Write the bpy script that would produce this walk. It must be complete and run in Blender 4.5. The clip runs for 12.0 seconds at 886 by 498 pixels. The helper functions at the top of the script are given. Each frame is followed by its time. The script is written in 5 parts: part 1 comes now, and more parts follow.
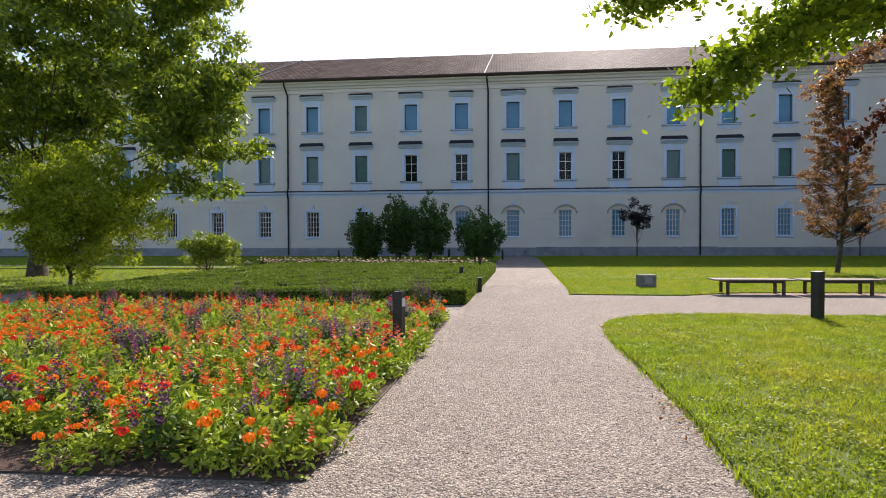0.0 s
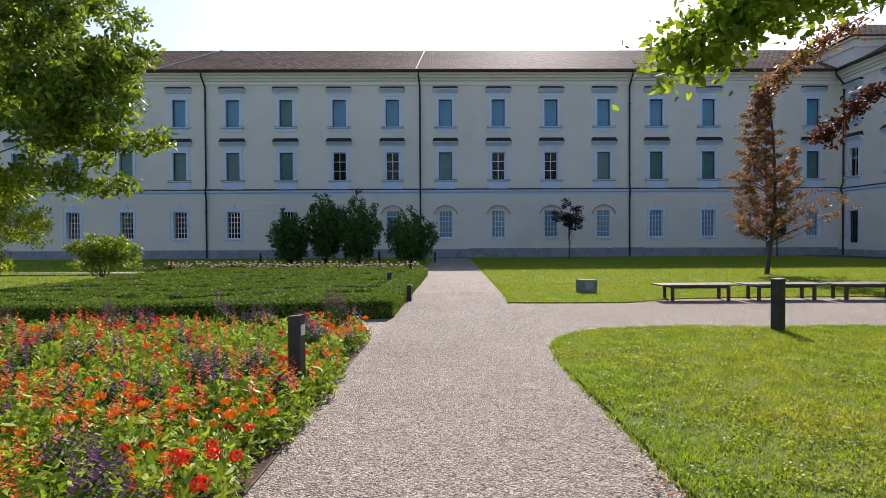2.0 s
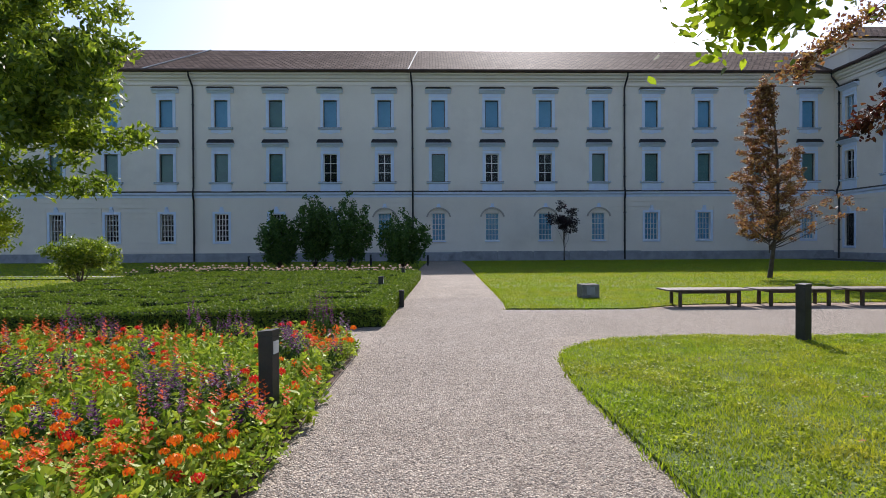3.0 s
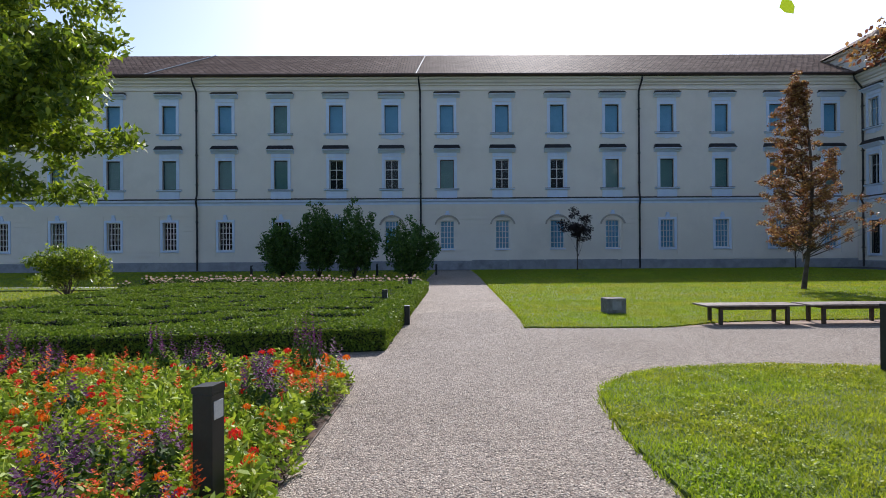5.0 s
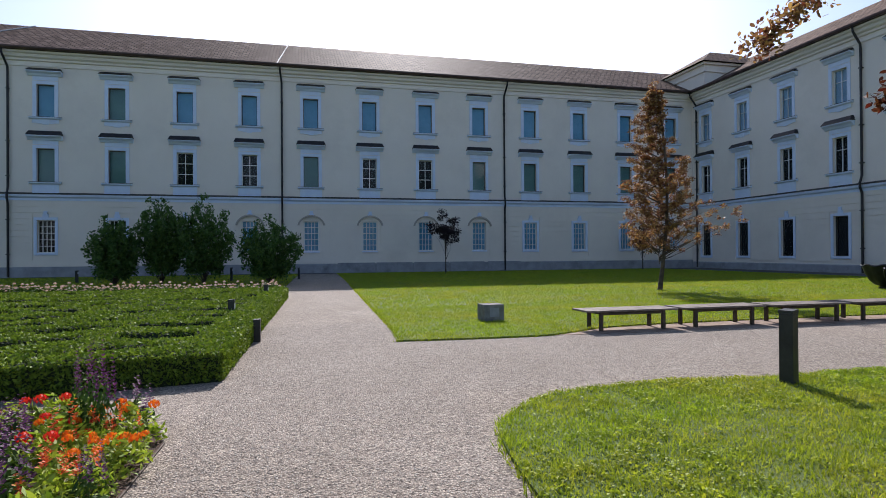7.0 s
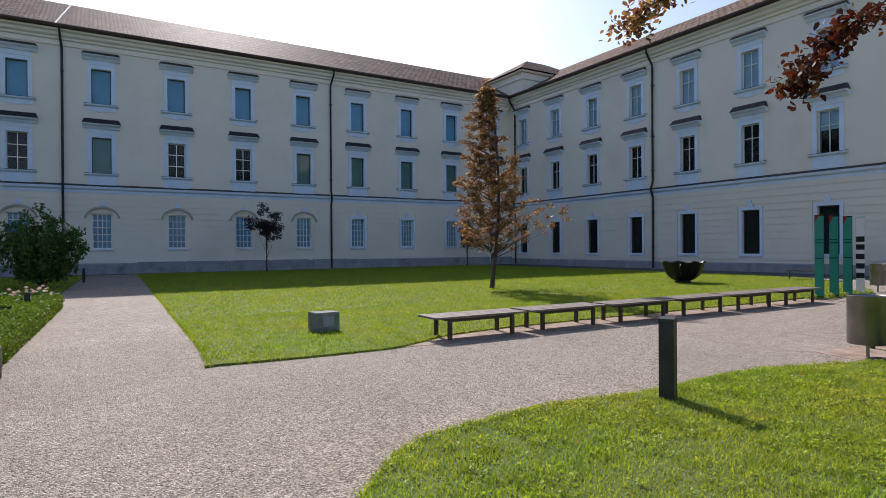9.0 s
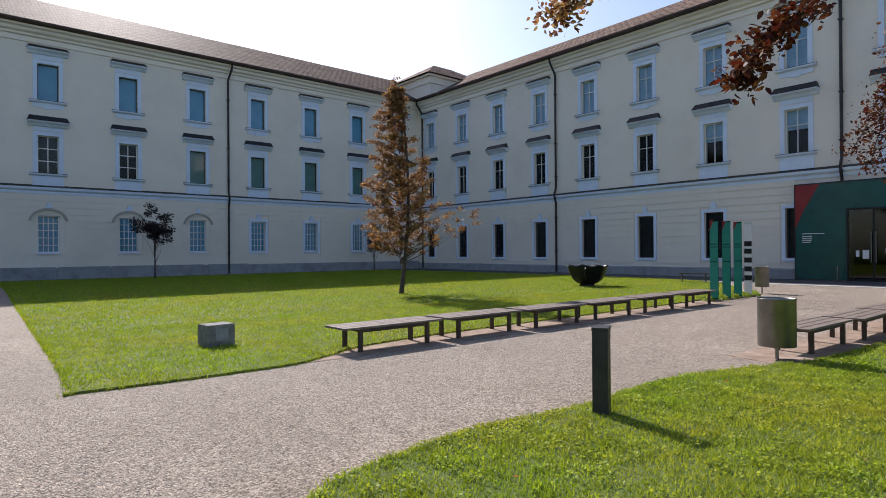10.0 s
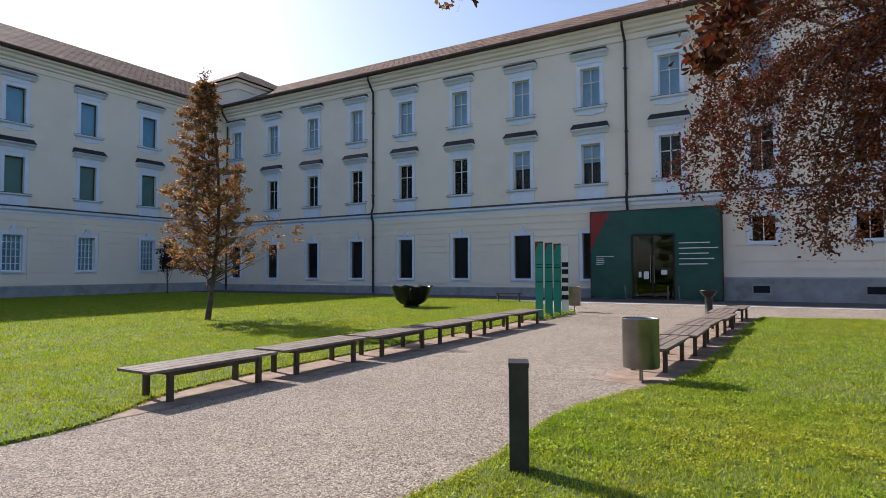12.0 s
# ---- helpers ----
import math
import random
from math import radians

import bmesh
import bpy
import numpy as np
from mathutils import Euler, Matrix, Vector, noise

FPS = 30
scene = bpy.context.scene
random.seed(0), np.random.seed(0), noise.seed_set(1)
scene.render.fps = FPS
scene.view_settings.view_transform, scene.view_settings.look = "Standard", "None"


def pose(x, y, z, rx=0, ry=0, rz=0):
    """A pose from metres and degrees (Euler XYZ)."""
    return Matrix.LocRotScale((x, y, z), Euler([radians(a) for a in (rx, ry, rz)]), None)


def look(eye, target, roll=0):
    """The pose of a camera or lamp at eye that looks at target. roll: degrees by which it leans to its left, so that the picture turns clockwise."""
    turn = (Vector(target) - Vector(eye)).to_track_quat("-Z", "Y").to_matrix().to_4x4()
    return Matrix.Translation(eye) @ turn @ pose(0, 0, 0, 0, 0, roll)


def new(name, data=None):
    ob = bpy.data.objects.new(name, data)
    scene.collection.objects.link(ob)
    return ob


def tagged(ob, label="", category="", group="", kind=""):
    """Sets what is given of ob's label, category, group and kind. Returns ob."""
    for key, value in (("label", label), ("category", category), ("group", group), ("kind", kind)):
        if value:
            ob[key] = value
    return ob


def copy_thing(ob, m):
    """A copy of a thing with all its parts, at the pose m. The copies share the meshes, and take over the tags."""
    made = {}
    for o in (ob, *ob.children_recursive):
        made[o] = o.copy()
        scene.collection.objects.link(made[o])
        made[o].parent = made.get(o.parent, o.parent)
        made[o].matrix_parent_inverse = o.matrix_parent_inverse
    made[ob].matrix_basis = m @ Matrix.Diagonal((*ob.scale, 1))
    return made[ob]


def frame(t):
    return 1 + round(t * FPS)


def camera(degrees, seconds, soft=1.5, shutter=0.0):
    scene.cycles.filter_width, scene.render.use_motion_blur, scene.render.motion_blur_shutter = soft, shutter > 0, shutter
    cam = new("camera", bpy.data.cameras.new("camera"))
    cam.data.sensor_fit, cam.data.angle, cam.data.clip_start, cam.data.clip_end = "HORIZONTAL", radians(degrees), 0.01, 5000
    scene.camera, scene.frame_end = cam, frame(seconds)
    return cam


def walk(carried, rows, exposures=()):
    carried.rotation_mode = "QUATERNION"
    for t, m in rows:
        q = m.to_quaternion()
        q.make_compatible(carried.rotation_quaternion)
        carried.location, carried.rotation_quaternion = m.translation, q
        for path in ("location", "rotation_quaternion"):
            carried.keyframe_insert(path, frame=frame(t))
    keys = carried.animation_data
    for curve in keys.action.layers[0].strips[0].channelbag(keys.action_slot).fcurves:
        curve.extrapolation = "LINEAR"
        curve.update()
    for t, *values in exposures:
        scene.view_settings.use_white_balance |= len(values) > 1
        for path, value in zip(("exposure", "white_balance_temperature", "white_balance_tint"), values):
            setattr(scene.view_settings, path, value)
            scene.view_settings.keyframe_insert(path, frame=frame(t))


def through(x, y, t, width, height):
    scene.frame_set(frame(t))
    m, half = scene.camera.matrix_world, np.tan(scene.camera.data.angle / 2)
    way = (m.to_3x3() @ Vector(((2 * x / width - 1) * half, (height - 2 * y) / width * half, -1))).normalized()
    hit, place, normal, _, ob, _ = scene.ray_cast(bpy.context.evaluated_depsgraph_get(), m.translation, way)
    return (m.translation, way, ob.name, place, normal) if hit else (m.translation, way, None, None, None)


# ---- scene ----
cam = camera(74.7, 12.0, soft=0.8)
PATH = [
    (0, (0.018, 0.695, 1.454), (-0.187, 2.684, 1.421), -0.2),
    (0.5, (0.018, 1.089, 1.498), (-0.137, 3.081, 1.412), -0.1),
    (1, (-0.029, 1.49, 1.49), (-0.105, 3.487, 1.417), -0.3),
    (1.5, (-0.02, 1.843, 1.496), (-0.024, 3.842, 1.443), -0.3),
    (2, (0.048, 2.31, 1.519), (0.073, 4.309, 1.487), -0.3),
    (2.5, (0.017, 2.702, 1.497), (0.087, 4.701, 1.471), -0.4),
    (3, (0.004, 3.139, 1.498), (0.056, 5.138, 1.477), -0.3),
    (5, (0.007, 4.537, 1.547), (0.03, 6.537, 1.553), -0.4),
    (5.5, (0.006, 4.873, 1.543), (0.103, 6.871, 1.544), -0.4),
    (6, (0.006, 5.31, 1.543), (0.214, 7.299, 1.543), -0.4),
    (6.5, (0.064, 5.671, 1.529), (0.391, 7.644, 1.537), -0.4),
    (7, (0.139, 6.061, 1.551), (0.614, 8.004, 1.562), -0.4),
    (9, (0.457, 7.621, 1.61), (1.487, 9.336, 1.605), -0.4),
    (9.5, (0.608, 7.962, 1.574), (1.764, 9.594, 1.575), -0.3),
    (10, (0.78, 8.302, 1.6), (2.073, 9.828, 1.608), -0.4),
    (10.5, (0.933, 8.626, 1.585), (2.355, 10.032, 1.611), -0.4),
    (11, (1.106, 8.979, 1.575), (2.656, 10.242, 1.625), -0.3),
    (11.5, (1.275, 9.34, 1.592), (2.919, 10.476, 1.659), -0.3),
    (12, (1.368, 9.781, 1.561), (3.086, 10.802, 1.638), -0.2),
]
walk(cam, [(t, look(eye, target, roll)) for t, eye, target, roll in PATH], exposures=((0.0, 0.65, 6550, 19), (2.5, 0.47, 6200, 17), (5.5, 0.33, 5950, 16), (9.0, 0.4, 6150, 17), (12.0, 0.57, 6350, 17)))

# ---- light ----
SUN_UP, SUN_SIDE = 37.0, 11.0          # elevation; degrees to the right of +y
world = bpy.data.worlds.new("world")
scene.world = world
world.use_nodes = True
wn = world.node_tree
sky = wn.nodes.new("ShaderNodeTexSky")
sky.sky_type, sky.sun_disc = "NISHITA", False
sky.sun_elevation, sky.sun_rotation = radians(SUN_UP), radians(SUN_SIDE)
sky.air_density, sky.dust_density, sky.ozone_density = 1.0, 1.5, 1.0
wn.links.new(sky.outputs[0], wn.nodes["Background"].inputs[0])
wn.nodes["Background"].inputs[1].default_value = 0.13
sun = new("sun", bpy.data.lights.new("sun", "SUN"))
sun.data.energy, sun.data.angle, sun.data.color = 5.0, radians(0.55), (1.0, 0.94, 0.84)
a, e = radians(SUN_SIDE), radians(SUN_UP)
sun.matrix_world = look((0, 0, 60), (-math.sin(a) * math.cos(e), -math.cos(a) * math.cos(e), 60 - math.sin(e)))


# ---- materials ----
def node_mat(name):
    m = bpy.data.materials.new(name)
    m.use_nodes = True
    return m, m.node_tree.nodes, m.node_tree.links, m.node_tree.nodes["Principled BSDF"]


def ramp(nodes, stops):
    r = nodes.new("ShaderNodeValToRGB")
    while len(r.color_ramp.elements) < len(stops):
        r.color_ramp.elements.new(0.5)
    for el, (p, c) in zip(r.color_ramp.elements, stops):
        el.position, el.color = p, (*c, 1)
    return r


def noise_tex(nodes, links, scale, detail=4, rough=0.6, coord=None):
    n = nodes.new("ShaderNodeTexNoise")
    n.inputs["Scale"].default_value, n.inputs["Detail"].default_value, n.inputs["Roughness"].default_value = scale, detail, rough
    if coord:
        links.new(coord, n.inputs["Vector"])
    return n


def mixed(nodes, links, a_out, b_out, fac, mode="MIX"):
    m = nodes.new("ShaderNodeMix")
    m.data_type, m.blend_type = "RGBA", mode
    for sock, v in ((0, fac), (6, a_out), (7, b_out)):
        if isinstance(v, (int, float)):
            m.inputs[sock].default_value = v
        elif isinstance(v, tuple):
            m.inputs[sock].default_value = (*v, 1)
        else:
            links.new(v, m.inputs[sock])
    return m.outputs[2]


def surface(name, c1, c2, rough=0.8, scale=3.0, fine=40.0, bump=0.2, dist=0.01, metal=0.0, spec=0.4, fine_amount=0.35, stain=None):
    """A rough surface: two tones at a broad scale, a finer grain over them, and relief."""
    m, n, l, p = node_mat(name)
    co = n.new("ShaderNodeTexCoord").outputs["Object"]
    big, small = noise_tex(n, l, scale, 5, 0.6, co), noise_tex(n, l, fine, 4, 0.65, co)
    r = ramp(n, ((0.35, c1), (0.65, c2)))
    l.new(big.outputs[0], r.inputs[0])
    g = ramp(n, ((0.3, (0.75, 0.75, 0.75)), (0.7, (1.2, 1.2, 1.2))))
    l.new(small.outputs[0], g.inputs[0])
    col = mixed(n, l, r.outputs[0], g.outputs[0], fine_amount, "MULTIPLY")
    if stain:
        st = noise_tex(n, l, stain[1], 6, 0.7, co)
        sr = ramp(n, ((0.52, (0, 0, 0)), (0.72, (1, 1, 1))))
        l.new(st.outputs[0], sr.inputs[0])
        col = mixed(n, l, col, stain[0], sr.outputs[0])
    l.new(col, p.inputs["Base Color"])
    p.inputs["Roughness"].default_value, p.inputs["Metallic"].default_value = rough, metal
    p.inputs["Specular IOR Level"].default_value = spec
    if bump:
        b = n.new("ShaderNodeBump")
        b.inputs["Strength"].default_value, b.inputs["Distance"].default_value = bump, dist
        l.new(small.outputs[0], b.inputs["Height"])
        l.new(b.outputs[0], p.inputs["Normal"])
    return m


def leafy(name, tones, through=0.45, gloss=0.35, rough=0.45, tint=(1.1, 1.15, 0.55)):
    """Leaves: tone by leaf, light passing through, a waxy sheen."""
    m, n, l, p = node_mat(name)
    g = n.new("ShaderNodeNewGeometry")
    r = ramp(n, [(i / max(1, len(tones) - 1), c) for i, c in enumerate(tones)])
    l.new(g.outputs["Random Per Island"], r.inputs[0])
    l.new(r.outputs[0], p.inputs["Base Color"])
    p.inputs["Roughness"].default_value, p.inputs["Specular IOR Level"].default_value = rough, gloss
    tr = n.new("ShaderNodeBsdfTranslucent")
    l.new(mixed(n, l, r.outputs[0], tint, 1.0, "MULTIPLY"), tr.inputs[0])
    mx = n.new("ShaderNodeMixShader")
    mx.inputs[0].default_value = through
    l.new(p.outputs[0], mx.inputs[1])
    l.new(tr.outputs[0], mx.inputs[2])
    l.new(mx.outputs[0], n["Material Output"].inputs[0])
    return m


def lawn_mat():
    """Grass and clover: tone by blade, drier and lusher patches over the lawn."""
    m, n, l, p = node_mat("grass_blade")
    g = n.new("ShaderNodeNewGeometry")
    r = ramp(n, ((0.0, (0.19, 0.27, 0.024)), (0.35, (0.29, 0.37, 0.033)), (0.7, (0.40, 0.46, 0.055)), (1.0, (0.14, 0.215, 0.02))))
    l.new(g.outputs["Random Per Island"], r.inputs[0])
    co = n.new("ShaderNodeTexCoord").outputs["Object"]
    patch, spot = noise_tex(n, l, 0.45, 5, 0.65, co), noise_tex(n, l, 3.5, 4, 0.7, co)
    pr = ramp(n, ((0.38, (0.86, 1.02, 0.8)), (0.52, (1.0, 1.0, 1.0)), (0.68, (1.35, 1.08, 1.25))))
    sr = ramp(n, ((0.32, (0.62, 0.66, 0.6)), (0.62, (1.15, 1.12, 1.1))))
    l.new(patch.outputs[0], pr.inputs[0])
    l.new(spot.outputs[0], sr.inputs[0])
    c = mixed(n, l, mixed(n, l, r.outputs[0], pr.outputs[0], 0.8, "MULTIPLY"), sr.outputs[0], 0.8, "MULTIPLY")
    l.new(c, p.inputs["Base Color"])
    p.inputs["Roughness"].default_value, p.inputs["Specular IOR Level"].default_value = 0.55, 0.2
    tr = n.new("ShaderNodeBsdfTranslucent")
    l.new(mixed(n, l, c, (1.2, 1.15, 0.5), 1.0, "MULTIPLY"), tr.inputs[0])
    mx = n.new("ShaderNodeMixShader")
    mx.inputs[0].default_value = 0.45
    l.new(p.outputs[0], mx.inputs[1])
    l.new(tr.outputs[0], mx.inputs[2])
    l.new(mx.outputs[0], n["Material Output"].inputs[0])
    return m


def pane_mat(name, tint=(0.9, 0.95, 0.95), ior=1.5, rough=0.02):
    """A thin clear pane: gloss by Fresnel, the rest passes straight through."""
    m, n, l, p = node_mat(name)
    t = n.new("ShaderNodeBsdfTransparent")
    t.inputs[0].default_value = (*tint, 1)
    gl = n.new("ShaderNodeBsdfGlossy")
    gl.inputs["Roughness"].default_value = rough
    f = n.new("ShaderNodeFresnel")
    f.inputs[0].default_value = ior
    mx = n.new("ShaderNodeMixShader")
    l.new(f.outputs[0], mx.inputs[0])
    l.new(t.outputs[0], mx.inputs[1])
    l.new(gl.outputs[0], mx.inputs[2])
    l.new(mx.outputs[0], n["Material Output"].inputs[0])
    return m


def gravel_mat():
    m, n, l, p = node_mat("gravel")
    co = n.new("ShaderNodeTexCoord").outputs["Object"]
    v = n.new("ShaderNodeTexVoronoi")
    v.inputs["Scale"].default_value = 64
    l.new(co, v.inputs["Vector"])
    stone = ramp(n, ((0.0, (0.10, 0.08, 0.066)), (0.3, (0.30, 0.255, 0.208)), (0.6, (0.43, 0.375, 0.305)), (0.85, (0.58, 0.52, 0.425)), (1.0, (0.23, 0.175, 0.135))))
    sep = n.new("ShaderNodeSeparateColor")
    l.new(v.outputs["Color"], sep.inputs[0])
    l.new(sep.outputs[0], stone.inputs[0])
    gap = ramp(n, ((0.25, (1, 1, 1)), (0.75, (0.45, 0.42, 0.4))))
    l.new(v.outputs["Distance"], gap.inputs[0])
    c = mixed(n, l, stone.outputs[0], gap.outputs[0], 0.8, "MULTIPLY")
    broad, mid = noise_tex(n, l, 0.55, 5, 0.6, co), noise_tex(n, l, 5.0, 5, 0.7, co)
    br = ramp(n, ((0.3, (0.80, 0.76, 0.72)), (0.7, (1.12, 1.1, 1.1))))
    l.new(broad.outputs[0], br.inputs[0])
    mr = ramp(n, ((0.3, (0.68, 0.66, 0.64)), (0.7, (1.2, 1.2, 1.2))))
    l.new(mid.outputs[0], mr.inputs[0])
    c = mixed(n, l, mixed(n, l, c, br.outputs[0], 0.8, "MULTIPLY"), mr.outputs[0], 0.7, "MULTIPLY")
    l.new(c, p.inputs["Base Color"])
    p.inputs["Roughness"].default_value = 0.9
    b = n.new("ShaderNodeBump")
    b.invert = True
    b.inputs["Strength"].default_value, b.inputs["Distance"].default_value = 0.9, 0.012
    l.new(v.outputs["Distance"], b.inputs["Height"])
    b2 = n.new("ShaderNodeBump")
    b2.inputs["Strength"].default_value, b2.inputs["Distance"].default_value = 0.5, 0.03
    l.new(mid.outputs[0], b2.inputs["Height"])
    l.new(b.outputs[0], b2.inputs["Normal"])
    l.new(b2.outputs[0], p.inputs["Normal"])
    return m


def roof_mat():
    """Weathered brown plain tiles in courses."""
    m, n, l, p = node_mat("roof_tiles")
    uv = n.new("ShaderNodeUVMap").outputs[0]
    bt = n.new("ShaderNodeTexBrick")
    l.new(uv, bt.inputs["Vector"])
    bt.inputs["Scale"].default_value = 1.0
    bt.inputs["Brick Width"].default_value, bt.inputs["Row Height"].default_value, bt.inputs["Mortar Size"].default_value = 0.5, 0.42, 0.035
    bt.inputs["Color1"].default_value, bt.inputs["Color2"].default_value, bt.inputs["Mortar"].default_value = (0.15, 0.108, 0.085, 1), (0.25, 0.185, 0.15, 1), (0.03, 0.023, 0.02, 1)
    nz = noise_tex(n, l, 0.5, 6, 0.7, n.new("ShaderNodeTexCoord").outputs["Object"])
    r = ramp(n, ((0.3, (0.75, 0.72, 0.7)), (0.7, (1.25, 1.2, 1.15))))
    l.new(nz.outputs[0], r.inputs[0])
    l.new(mixed(n, l, bt.outputs[0], r.outputs[0], 0.8, "MULTIPLY"), p.inputs["Base Color"])
    p.inputs["Roughness"].default_value = 0.72
    p.inputs["Specular IOR Level"].default_value = 0.012
    b = n.new("ShaderNodeBump")
    b.inputs["Strength"].default_value, b.inputs["Distance"].default_value = 0.9, 0.05
    l.new(bt.outputs[1], b.inputs["Height"])
    b.invert = True
    l.new(b.outputs[0], p.inputs["Normal"])
    return m


